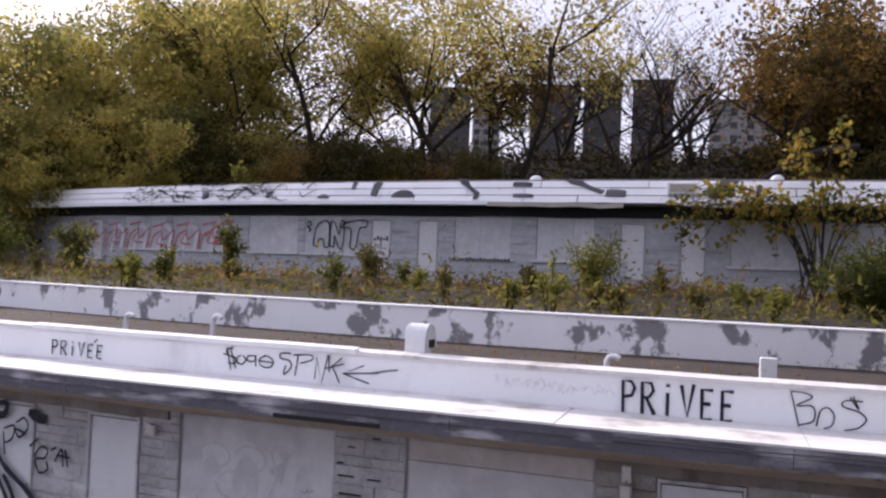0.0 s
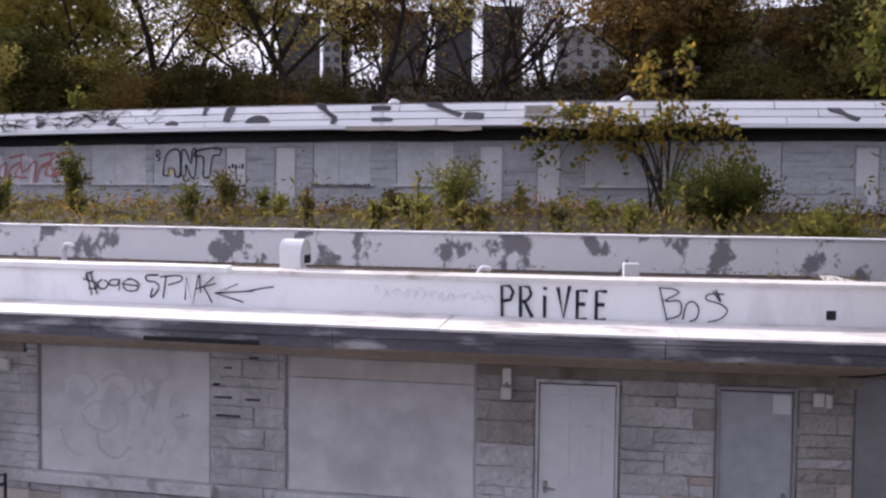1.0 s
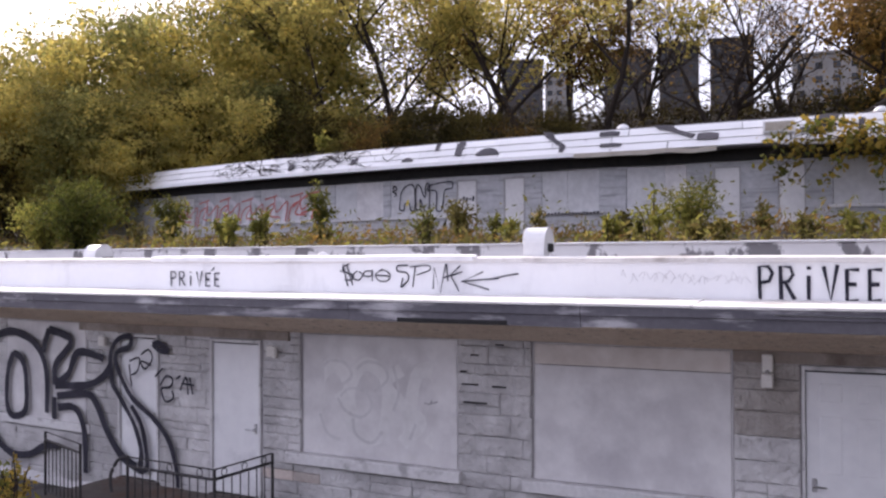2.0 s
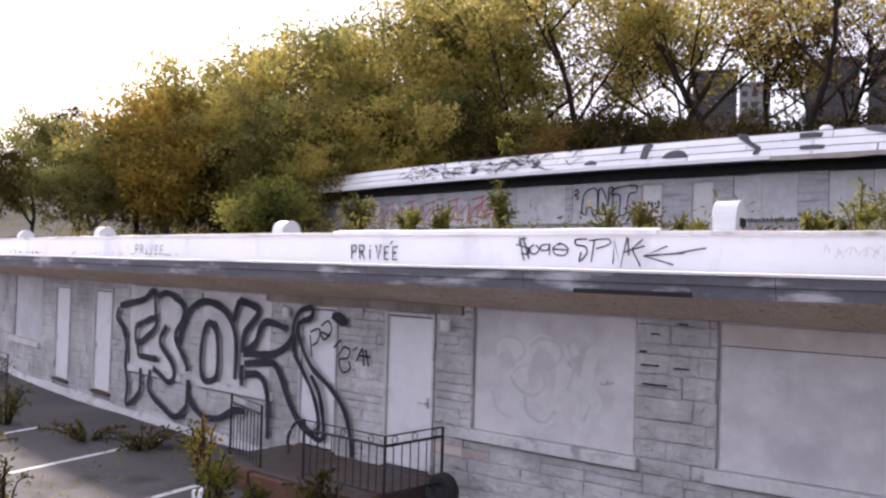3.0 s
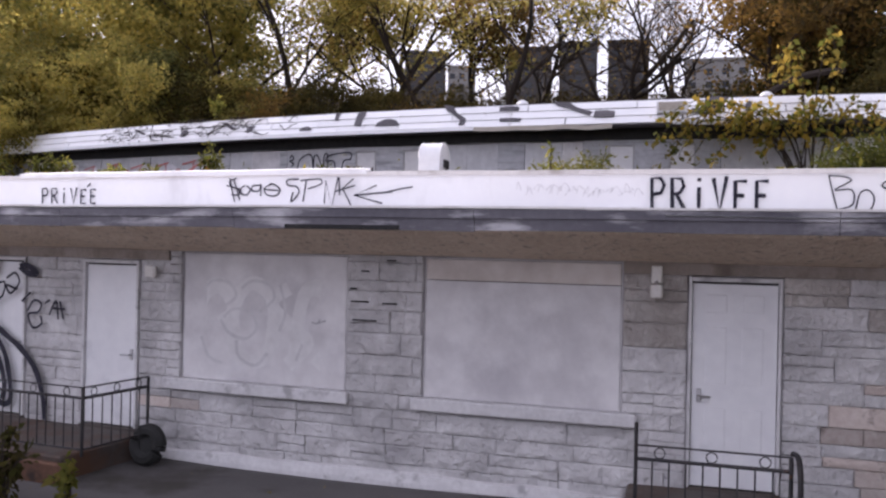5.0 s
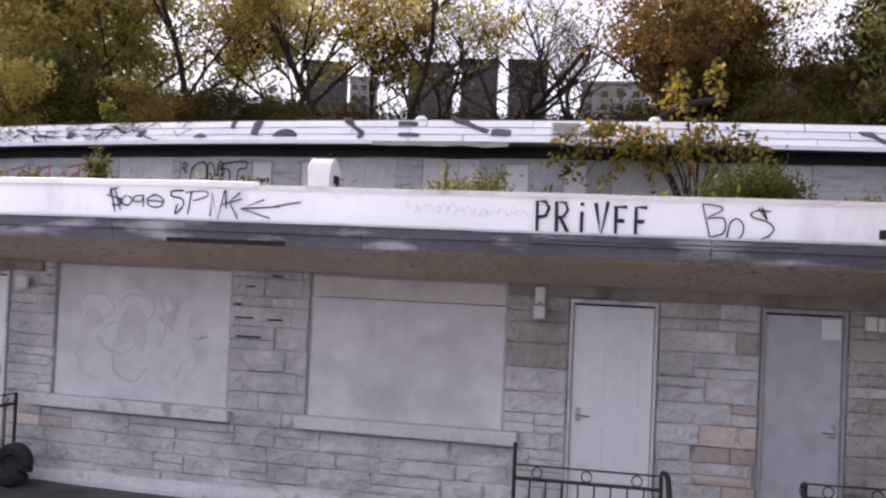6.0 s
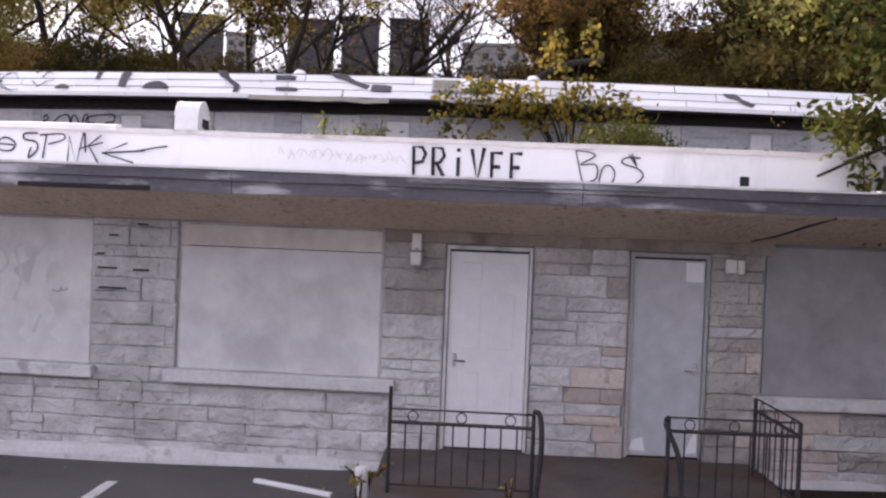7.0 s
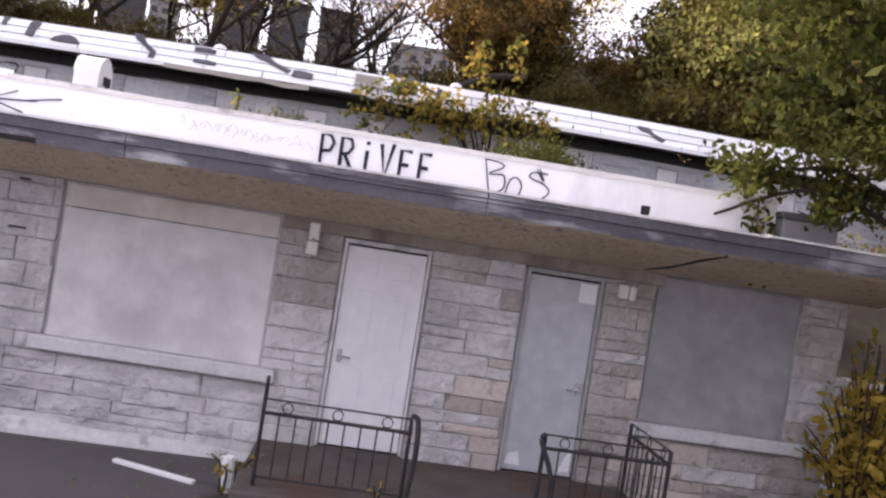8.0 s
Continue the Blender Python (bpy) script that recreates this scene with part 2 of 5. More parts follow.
def add_bm(bm, tmp, m=None):
    vs = [bm.verts.new(m @ v.co if m else v.co) for v in tmp.verts]
    for i, v in enumerate(tmp.verts):
        v.index = i
    for f in tmp.faces:
        bm.faces.new([vs[v.index] for v in f.verts])
    tmp.free()


def boxed(*a, **k):
    return box(bmesh.new(), *a, **k)


def bend(bm, curve, s0, s1, prof, n=None, wob=0.0, rng=None):
    """A closed profile of (d, z) carried along a curve."""
    n = n or max(1, int(abs(s1 - s0) / 0.8))
    rings = []
    for i in range(n + 1):
        s = s0 + (s1 - s0) * i / n
        w = noise.noise((s * 0.9, prof[0][1] * 7, 0.0)) * wob
        rings.append([bm.verts.new(curve(s, d + w * 0.5, z + w)) for d, z in prof])
    k = len(prof)
    for a, b in zip(rings, rings[1:]):
        for j in range(k):
            bm.faces.new((a[j], b[j], b[(j + 1) % k], a[(j + 1) % k]))
    bm.faces.new(rings[0])
    bm.faces.new(rings[-1][::-1])
    return bm


def tube(bm, pts, radii, sides=5):
    pts = [Vector(p) for p in pts]
    if isinstance(radii, (int, float)):
        radii = [radii] * len(pts)
    rings = []
    for i, p in enumerate(pts):
        t = (pts[min(i + 1, len(pts) - 1)] - pts[max(i - 1, 0)]).normalized()
        u = t.cross(Vector((0.31, 0.17, 0.93)) if abs(t.z) < 0.9 else Vector((1, 0.1, 0))).normalized()
        w = t.cross(u)
        rings.append([bm.verts.new(p + (u * math.cos(6.2832 * k / sides) + w * math.sin(6.2832 * k / sides)) * radii[i]) for k in range(sides)])
    for a, b in zip(rings, rings[1:]):
        for k in range(sides):
            bm.faces.new((a[k], a[(k + 1) % sides], b[(k + 1) % sides], b[k]))
    if sides > 2:
        bm.faces.new(rings[0][::-1])
        bm.faces.new(rings[-1])
    return bm


def smooth_line(pts, per=6):
    """A rounded line through the points."""
    out = []
    p = [pts[0]] + list(pts) + [pts[-1]]
    for i in range(1, len(p) - 2):
        a, b, c, d = p[i - 1], p[i], p[i + 1], p[i + 2]
        for k in range(per):
            t = k / per
            out.append(tuple(0.5 * (2 * b[j] + (c[j] - a[j]) * t + (2 * a[j] - 5 * b[j] + 4 * c[j] - d[j]) * t * t + (3 * b[j] - a[j] - 3 * c[j] + d[j]) * t ** 3)
                             for j in range(len(b))))
    return out + [tuple(pts[-1])]


def strokes(text):
    """'x,y x,y | x,y x,y' as lines of points."""
    return [[tuple(float(v) for v in p.split(",")) for p in line.split()] for line in text.split("|")]


def spray(bm, curve, lines, s0, z0, w, h, width, d, rounded=True, slant=0.0):
    """Sprayed lines on a wall: flat ribbons a few millimetres proud of it."""
    for line in lines:
        pts = smooth_line(line) if rounded and len(line) > 2 else line
        pts = [(s0 + (x + slant * y) * w, z0 + y * h) for x, y in pts]
        prev = None
        for i, (s, z) in enumerate(pts):
            a, b = pts[max(i - 1, 0)], pts[min(i + 1, len(pts) - 1)]
            tx, tz = b[0] - a[0], b[1] - a[1]
            ln = math.hypot(tx, tz) or 1
            hw = width * (0.42 + 0.12 * noise.noise((s * 5, z * 5, 1.3)))
            nx, nz = -tz / ln * hw, tx / ln * hw
            cur = (bm.verts.new(curve(s + nx, d, z + nz)), bm.verts.new(curve(s - nx, d, z - nz)))
            if prev:
                bm.faces.new((prev[0], prev[1], cur[1], cur[0]))
            prev = cur


GLYPH = {
    "P": "0.05,0 0,1 0.55,1 0.8,0.8 0.6,0.55 0.05,0.5",
    "R": "0.05,0 0,1 0.6,0.98 0.75,0.75 0.5,0.55 0.05,0.5 | 0.3,0.5 0.85,0",
    "I": "0.4,0 0.4,0.72 | 0.4,0.9 0.42,1",
    "V": "0,1 0.4,0 0.8,1.05",
    "E": "0.7,0 0.05,0 0.05,0.9 0.75,0.9 | 0.05,0.47 0.6,0.47",
}


def letters(bm, curve, text, s0, z0, w, h, width, d, rounded=False, gap=1.25):
    step = w / (len(text) * gap - (gap - 1))
    for i, ch in enumerate(text):
        if ch != " ":
            spray(bm, curve, strokes(GLYPH[ch]), s0 + i * step * gap, z0, step, h, width, d, rounded)


# ---- ground ----
def smooth(a, b, x):
    t = min(1.0, max(0.0, (x - a) / (b - a)))
    return t * t * (3 - 2 * t)


def land(x, y):
    """Height of the land: the car park, the terrace behind the lower block and the wooded bank."""
    z = -0.23 + 0.06 * smooth(-1, 5, x) + 0.02 * noise.noise((x * 0.3, y * 0.3, 0))
    back = 7.78 + (x - 2.5) ** 2 / 145.0
    behind = smooth(back, back + 0.35, y) if -27 < x < 7.8 else smooth(1.5, 12, y)
    z += behind * 3.55
    z += 0.5 * smooth(10, 23, y)
    crest = 9.0 + 3.2 * smooth(4, 14, x) + 1.6 * smooth(-15, -30, x)
    z += crest * smooth(30, 54, y) - 2.5 * smooth(58, 110, y)
    if y > 9:
        z += 0.25 * noise.noise((x * 0.22, y * 0.22, 4)) * smooth(9, 14, y)
    return z


def axis_steps(lo, hi, fine_lo, fine_hi, fine):
    out = [fine_lo + i * fine for i in range(int((fine_hi - fine_lo) / fine) + 1)]
    step, v = fine, out[-1]
    while v < hi:
        step *= 1.3
        v += step
        out.append(v)
    step, v = fine, out[0]
    while v > lo:
        step *= 1.3
        v -= step
        out.insert(0, v)
    return out


gx, gy = axis_steps(-1500, 1500, -45, 25, 0.8), axis_steps(-1500, 1500, -6, 62, 0.4)
gverts = [(x, y, land(x, y)) for y in gy for x in gx]
nx = len(gx)
gfaces = [(j * nx + i, j * nx + i + 1, (j + 1) * nx + i + 1, (j + 1) * nx + i) for j in range(len(gy) - 1) for i in range(nx - 1)]
gme = bpy.data.meshes.new("ground")
gme.from_pydata(gverts, [], gfaces)
gme.materials.append(M_ASPHALT)
gme.materials.append(M_SOIL)
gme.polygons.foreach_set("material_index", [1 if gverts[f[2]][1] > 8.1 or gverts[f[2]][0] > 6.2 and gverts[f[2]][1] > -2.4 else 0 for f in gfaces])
gme.polygons.foreach_set("use_smooth", [True] * len(gfaces))
ground = tagged(new("ground", gme), "worn asphalt car park with a wooded bank behind", "ground", kind="structure")

# ---- lower block: wall, openings ----
Z0, ZT = -0.5, 2.22
DOORS = [(-15.2, -14.3), (-13.0, -12.15), (-6.2, -5.4), (-4.45, -3.6), (2.74, 3.58), (4.54, 5.31)]
WINDOWS = [(-18.4, -16.2), (-11.4, -9.5), (-8.8, -6.9), (-2.98, -0.85), (0.05, 2.11), (5.86, 7.4)]
OPEN = sorted([(a, b, 0.06, 2.07) for a, b in DOORS] + [(a, b, 0.72, 2.195) for a, b in WINDOWS])
S_LEFT, S_RIGHT = -27.0, 7.9
wall_bm = bmesh.new()
edge_s = S_LEFT
for a, b, lo, hi in OPEN:
    bend(wall_bm, lower, edge_s, a, [(-0.021, Z0), (-0.021, ZT), (-0.3, ZT), (-0.3, Z0)])
    bend(wall_bm, lower, a, b, [(-0.021, Z0), (-0.021, lo), (-0.3, lo), (-0.3, Z0)])
    bend(wall_bm, lower, a, b, [(-0.021, hi), (-0.021, ZT), (-0.3, ZT), (-0.3, hi)])
    edge_s = b
bend(wall_bm, lower, edge_s, S_RIGHT, [(-0.021, Z0), (-0.021, ZT), (-0.3, ZT), (-0.3, Z0)])
wall_front = tagged(part("wall_front", wall_bm, M_MORTAR), "grey painted ashlar stone wall of the low block", "wall", kind="structure")

bm = bmesh.new()
for a, b in ((-27.0, -6.4), (-3.3, 2.2), (5.95, 7.9)):
    bend(bm, lower, a, b, [(0.0, -0.6), (0.10, -0.6), (0.075, -0.2), (0.05, -0.12), (0.0, -0.1)], n=int((b - a) * 5), wob=0.07)
part("plinth", bm, M_SILL, wall_front, "rough pale cement footing")

# lintel bands: water stain and the shade below the eave in one brown
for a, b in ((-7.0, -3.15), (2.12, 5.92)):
    part("lintel", bend(bmesh.new(), lower, a, b, [(0.0, 2.082), (0.046, 2.087), (0.046, 2.212), (0.0, 2.212)], wob=0.006), M_LINTEL, wall_front, "brown water-stained lintel band with the eave's shade in its colour")

# end wall and back of the low block
end_bm = bmesh.new()
for s, m_ in ((S_RIGHT, 1), (S_LEFT, -1)):
    tmp = bmesh.new()
    bmesh.ops.create_cube(tmp, size=1)
    a, b = lower(s - 0.3 * m_, -0.3, 0), lower(s, -7.9, 0)
    for v in tmp.verts:
        v.co = Vector((a.x + (b.x - a.x) * (v.co.x + 0.5), a.y + (b.y - a.y) * (v.co.y + 0.5), Z0 + (2.75 - Z0) * (v.co.z + 0.5)))
    add_bm(end_bm, tmp)
tagged(part("wall_end", end_bm, M_STONE), "grey painted end walls of the low block", "wall", kind="structure")

# eave, parapet and roof of the low block
S_EAVE = 8.2
soffit = part("eave", bend(bmesh.new(), lower, S_LEFT, S_EAVE, [(-0.3, 2.222), (0.05, 2.205), (0.12, 2.222), (0.5, 2.31), (0.93, 2.44), (0.95, 2.46), (0.95, 2.56), (-0.3, 2.64)], n=90, wob=0.014),
              M_SOFFIT)
tagged(soffit, "stained concrete eave with a chipped underside", "eave", kind="structure")
s = S_LEFT
rng = random.Random(5)
while s < S_EAVE:
    e = min(S_EAVE, s + rng.uniform(2.2, 3.3))
    drop = rng.uniform(0, 0.014)
    part("flashing", bend(bmesh.new(), lower, s, e - 0.006, [(0.951, 2.468 - drop), (0.99, 2.463 - drop), (0.995, 2.565), (1.015, 2.57), (1.015, 2.655), (0.951, 2.66)], wob=0.01), M_FLASH, soffit, "dark grey metal flashing with peeling white paint")
    s = e
part("slot", bend(bmesh.new(), lower, -1.06, 0.14, [(0.985, 2.462), (1.003, 2.452), (1.003, 2.492), (0.985, 2.505)]), M_DARK, soffit, "black torn slot under the flashing")
part("crack", tube(bmesh.new(), [lower(5.65, 0.14, 2.225), lower(5.8, 0.4, 2.283), lower(5.95, 0.75, 2.383), lower(6.1, 0.94, 2.447)], [0.012, 0.02, 0.022, 0.015], 4), M_DARK, soffit, "dark crack across the eave")
part("strip", tube(bmesh.new(), smooth_line([tuple(lower(2.55, 1.02, 2.61)), tuple(lower(3.6, 1.02, 2.6)), tuple(lower(4.6, 1.02, 2.615))]), 0.007, 4), M_CHROME, soffit, "pale metal strip along the flashing")
s = S_LEFT
while s < S_EAVE:
    e = min(S_EAVE, s + rng.uniform(1.6, 2.4))
    lift = rng.uniform(0, 0.01)
    part("ledge", bend(bmesh.new(), lower, s, e - 0.008, [(1.03, 2.656 + lift), (1.03, 2.678 + lift), (0.04, 2.696 + lift), (0.04, 2.665)], wob=0.006), M_LEDGE, soffit, "sloping white painted ledge slab")
    s = e
parapet = part("parapet", bend(bmesh.new(), lower, S_LEFT, 6.95, [(0.03, 2.66), (0.025, 3.075), (-0.17, 3.075), (-0.17, 2.62)], n=80, wob=0.012), M_FASCIA)
tagged(parapet, "white painted parapet band with black graffiti", "parapet", kind="structure")
s = S_LEFT
while s < 6.95:
    e = min(6.95, s + rng.uniform(2.4, 3.6))
    part("coping", bend(bmesh.new(), lower, s, e - 0.006, [(0.045, 3.06), (0.05, 3.105), (-0.19, 3.125), (-0.19, 3.075), (0.02, 3.076)], wob=0.01), M_LEDGE, parapet, "dull white metal coping strip")
    s = e
part("coping_strip", bend(bmesh.new(), lower, -5.5, -0.62, [(0.06, 3.075), (0.065, 3.13), (-0.06, 3.15), (-0.06, 3.12)], wob=0.008), M_FASCIA, parapet, "brighter lifted strip of coping")
part("hole", boxed(-0.05, 0.05, -0.006, 0.02, -0.05, 0.05, 0.012, at_lower(5.6, 0.03, 2.80)), M_DARK, parapet, "dark hole in the parapet face")
roof_box = thing("roof_box", at_lower(7.3, -0.15, 2.65), "grey concrete box with a flat cap on the roof's end", "box")
part("body", boxed(-0.3, 0.3, -0.25, 0.25, 0, 0.3, 0.015), M_BOARD_DARK, roof_box)
part("cap", boxed(-0.36, 0.36, -0.31, 0.31, 0.3, 0.36, 0.012), M_FLASH, roof_box)
roof_lower = tagged(part("roof_lower", bend(bmesh.new(), lower, S_LEFT, 8.6, [(-0.17, 2.5), (-0.17, 2.65), (-7.75, 2.69), (-7.75, 2.5)], n=40), M_ROOF),
                    "flat brown felt roof strewn with dirt", "roof", kind="structure")
wall_rear = tagged(part("wall_rear", bend(bmesh.new(), lower, S_LEFT, 9.6, [(-7.72, 2.6), (-7.72, 3.37), (-7.98, 3.38), (-7.98, 2.6)], n=60, wob=0.01), M_PEEL),
                   "low white wall with large flakes of paint missing", "wall", kind="structure")
part("coping", bend(bmesh.new(), lower, S_LEFT, 9.6, [(-7.69, 3.36), (-7.69, 3.392), (-8.01, 3.402), (-8.01, 3.37)], n=60, wob=0.008), M_FASCIA, wall_rear, "thin white top edge")

# graffiti on the parapet
ink = bmesh.new()
letters(ink, lower, "PRIVEE", 2.37, 2.70, 1.10, 0.315, 0.042, 0.046, gap=1.28)
part("lettering", ink, M_INK, parapet, "black sprayed word PRIVEE")
ink = bmesh.new()
letters(ink, lower, "PRIVEE", -5.13, 2.755, 0.9, 0.185, 0.028, 0.046, gap=1.3)
spray(ink, lower, strokes("0,0 1,1"), -4.40, 2.955, 0.05, 0.045, 0.025, 0.046)
part("lettering", ink, M_INK, parapet, "black sprayed word PRIVÉE")
ink = bmesh.new()
letters(ink, lower, "PRIVEE", -11.2, 2.77, 1.1, 0.16, 0.03, 0.046, gap=1.3)
part("lettering", ink, M_INK_FADED, parapet, "faded sprayed word PRIVEE")
TAG = ("0.06,0.95 0.02,0.85 0.03,0.68 0.07,0.60 0.075,0.42 0.03,0.42 | 0.02,0.95 0.05,0.2 | 0.045,0.9 0.08,0.25 | 0.0,0.72 0.08,0.6"
       " | 0.11,0.72 0.085,0.6 0.09,0.45 0.12,0.42 0.14,0.58 0.12,0.7 | 0.2,0.72 0.155,0.7 0.15,0.55 0.19,0.55 0.2,0.75 0.2,0.38"
       " | 0.26,0.78 0.22,0.6 0.24,0.4 0.29,0.4 0.305,0.6 0.27,0.75 0.25,0.72 | 0.22,0.58 0.30,0.55"
       " | 0.41,0.9 0.35,0.88 0.35,0.72 0.4,0.66 0.41,0.45 0.37,0.2 0.38,0.5 | 0.435,0.2 0.45,0.85 | 0.42,0.85 0.52,0.9 0.53,0.75 0.46,0.6")
TAG_STRAIGHT = "0.55,0.15 0.555,0.85 0.59,0.05 0.62,0.95 | 0.625,0.95 0.63,0.4 | 0.70,0.9 0.645,0.6 0.69,0.1 | 0.6,0.5 0.71,0.7 | 0.82,0.7 0.705,0.4 0.85,0.15 | 0.705,0.4 0.9,0.5 | 0.86,0.48 0.95,0.6 1.0,0.65"
ink = bmesh.new()
spray(ink, lower, strokes(TAG), -2.38, 2.705, 2.29, 0.355, 0.019, 0.046)
spray(ink, lower, strokes(TAG_STRAIGHT), -2.38, 2.705, 2.29, 0.355, 0.019, 0.0465, False)
part("lettering", ink, M_INK, parapet, "thin black scrawled tag with an arrow")
BOS = ("0.0,1.0 0.12,0.0 | 0.0,1.0 0.2,0.97 0.28,0.85 0.08,0.6 0.3,0.6 0.31,0.2 0.12,0.05 | 0.35,0.05 0.4,0.5 0.5,0.6 0.58,0.4 0.55,0.1 0.45,0.0"
       " | 0.95,0.85 0.75,0.85 0.68,0.75 0.72,0.65 0.9,0.55 1.0,0.35 0.9,0.1 0.72,0.0 | 0.78,0.95 0.9,0.62 0.82,0.98")
ink = bmesh.new()
spray(ink, lower, strokes(BOS), 3.95, 2.705, 0.66, 0.33, 0.016, 0.046)
part("lettering", ink, M_INK, parapet, "thin black scrawled tag BO$")
ink = bmesh.new()
scr = random.Random(8)
for i in range(22):
    x, zz = 1.05 + i * 0.055 + scr.uniform(-0.02, 0.02), 2.86 + scr.uniform(-0.03, 0.05)
    spray(ink, lower, [[(0, 0), (scr.uniform(0, 0.6), scr.uniform(0.4, 1)), (scr.uniform(0.3, 1), scr.uniform(-0.3, 0.6))]], x, zz, 0.12, 0.09, 0.006, 0.046)
part("lettering", ink, surface("rubbed_scribble", (0.52, 0.51, 0.53), (0.64, 0.63, 0.65), 4, 30, 0.8, 0.05), parapet, "rubbed-out grey scribble")


# ---- lower block: doors and windows ----
def make_door(n, a, b, leaf_mat, panels, label, side=1):
    w, h = b - a, 2.01
    m = at_lower((a + b) / 2, 0, 0.06)
    d = thing("door_%d" % n, m, label, "door", kind="structure")
    bm = bmesh.new()
    for x0, x1, z0, z1 in ((-w / 2, -w / 2 + 0.03, 0, h), (w / 2 - 0.03, w / 2, 0, h), (-w / 2 + 0.03, w / 2 - 0.03, h - 0.04, h)):
        box(bm, x0, x1, -0.03, 0.16, z0, z1, 0.004)
    part("frame", bm, M_JAMB if leaf_mat != M_DOOR else M_SILL, d)
    bm = bmesh.new()
    x0, x1 = -w / 2 + 0.036, w / 2 - 0.036
    box(bm, x0, x1, 0.012, 0.055, 0.015, h - 0.062, 0.003)
    leaf = part("leaf", bm, leaf_mat, d)
    if panels:
        pw = (x1 - x0 - 0.33) / 2
        for cx in (x0 + 0.11, x0 + 0.22 + pw):
            for z0, z1 in ((0.22, 0.78), (0.98, 1.55), (1.66, 1.86)):
                bm = bmesh.new()
                tmp = bmesh.new()
                bmesh.ops.create_cube(tmp, size=1)
                for v in tmp.verts:
                    q = 0.025 if v.co.y < 0 else 0
                    v.co = Vector((cx + pw / 2 + v.co.x * (pw - 2 * q), 0.0112 + v.co.y * 0.007, (z0 + z1) / 2 + v.co.z * (z1 - z0 - 2 * q)))
                add_bm(bm, tmp)
                part("panel", bm, leaf_mat, leaf)
    part("gap", boxed(x0, x1, 0.02, 0.05, h - 0.06, h - 0.041), M_DARK, d, "black gap over the leaf")
    part("threshold", boxed(-w / 2, w / 2, -0.06, 0.1, -0.05, 0.0, 0.008), M_SLAB, d)
    bm = bmesh.new()
    x, z = (x0 + 0.07) * side, 0.88
    box(bm, x - 0.022, x + 0.022, -0.004, 0.012, z - 0.065, z + 0.065, 0.005)
    tube(bm, [(x, 0.0, z), (x, -0.055, z), (x + 0.11 * side, -0.06, z - 0.005)], 0.011, 6)
    part("handle", bm, M_CHROME, leaf, "dull metal lever handle")
    return d, leaf


make_door(1, *DOORS[0], M_DOOR, False, "plain off-white door at the far end of the wall")
make_door(2, *DOORS[1], M_DOOR, False, "plain off-white door beside the large graffiti")
make_door(3, *DOORS[2], M_DOOR, False, "pale door partly covered by black graffiti", -1)
make_door(4, *DOORS[3], M_DOOR, False, "closed off-white door behind an iron railing", -1)
make_door(5, *DOORS[4], M_DOOR, True, "closed white six-panel door with lever handle", 1)
d6, leaf6 = make_door(6, *DOORS[5], M_DOOR_GREY, False, "closed plain grey door with pale patches", -1)
part("patch", boxed(0.16, 0.33, 0.006, 0.011, 1.74, 1.93), M_WHITE, leaf6, "white notice patch")
bm = bmesh.new()
for p in (((-0.33, 0.07), (-0.17, 0.06), (-0.2, 0.2), (-0.3, 0.17)), ((0.22, 0.05), (0.33, 0.06), (0.33, 0.3), (0.27, 0.2))):
    bm.faces.new([bm.verts.new((x, 0.008, z)) for x, z in p])
part("patch", bm, M_WHITE, leaf6, "white patches low on the leaf")


def make_window(n, a, b, mat, label, seam=0.0, flush=-0.035, sill_over=(0.14, 0.06), out=0.09):
    w = thing("window_%d" % n, at_lower((a + b) / 2, 0, 0.72), label, "window", kind="structure")
    hw, h = (b - a) / 2, 1.475
    bm = bmesh.new()
    for x0, x1, z0, z1 in ((-hw, -hw + 0.012, 0.0, h), (hw - 0.012, hw, 0.0, h), (-hw + 0.012, hw - 0.012, h - 0.012, h)):
        box(bm, x0, x1, -flush + 0.002, 0.2, z0, z1, 0.002)
    part("frame", bm, mat, w)
    if seam:
        part("board", boxed(-hw + 0.016, hw - 0.016, -flush, -flush + 0.02, 0, seam - 0.004, 0.002), mat, w)
        part("board", boxed(-hw + 0.016, hw - 0.016, -flush - 0.004, -flush + 0.02, seam + 0.004, h - 0.016, 0.002), M_BOARD_TAN, w, "tan water-stained upper board")
    else:
        part("board", boxed(-hw + 0.016, hw - 0.016, -flush, -flush + 0.02, 0, h - 0.016, 0.002), mat, w)
    bm = bmesh.new()
    box(bm, -hw - sill_over[0], hw + sill_over[1], -out, 0.12, -0.13, 0.0, 0.012)
    part("sill", bm, M_SILL, w, "projecting painted concrete sill")
    return w


make_window(1, *WINDOWS[0], M_UPBOARD, "boarded pale window at the far end of the wall")
make_window(2, *WINDOWS[1], M_BOARD, "boarded window covered by large graffiti", flush=-0.0, sill_over=(0.1, 0.1), out=0.045)
make_window(3, *WINDOWS[2], M_BOARD, "boarded window under the graffiti letters", flush=-0.0, sill_over=(0.1, 0.1), out=0.045)
make_window(4, *WINDOWS[3], M_BOARD, "boarded grey window with rubbed-out graffiti", sill_over=(0.2, 0.07))
make_window(5, *WINDOWS[4], M_BOARD, "boarded grey window with a horizontal seam", seam=1.24, sill_over=(0.1, 0.16))
make_window(6, *WINDOWS[5], M_BOARD_DARK, "dark weathered boarded window near the wall's end", sill_over=(0.08, 0.2))

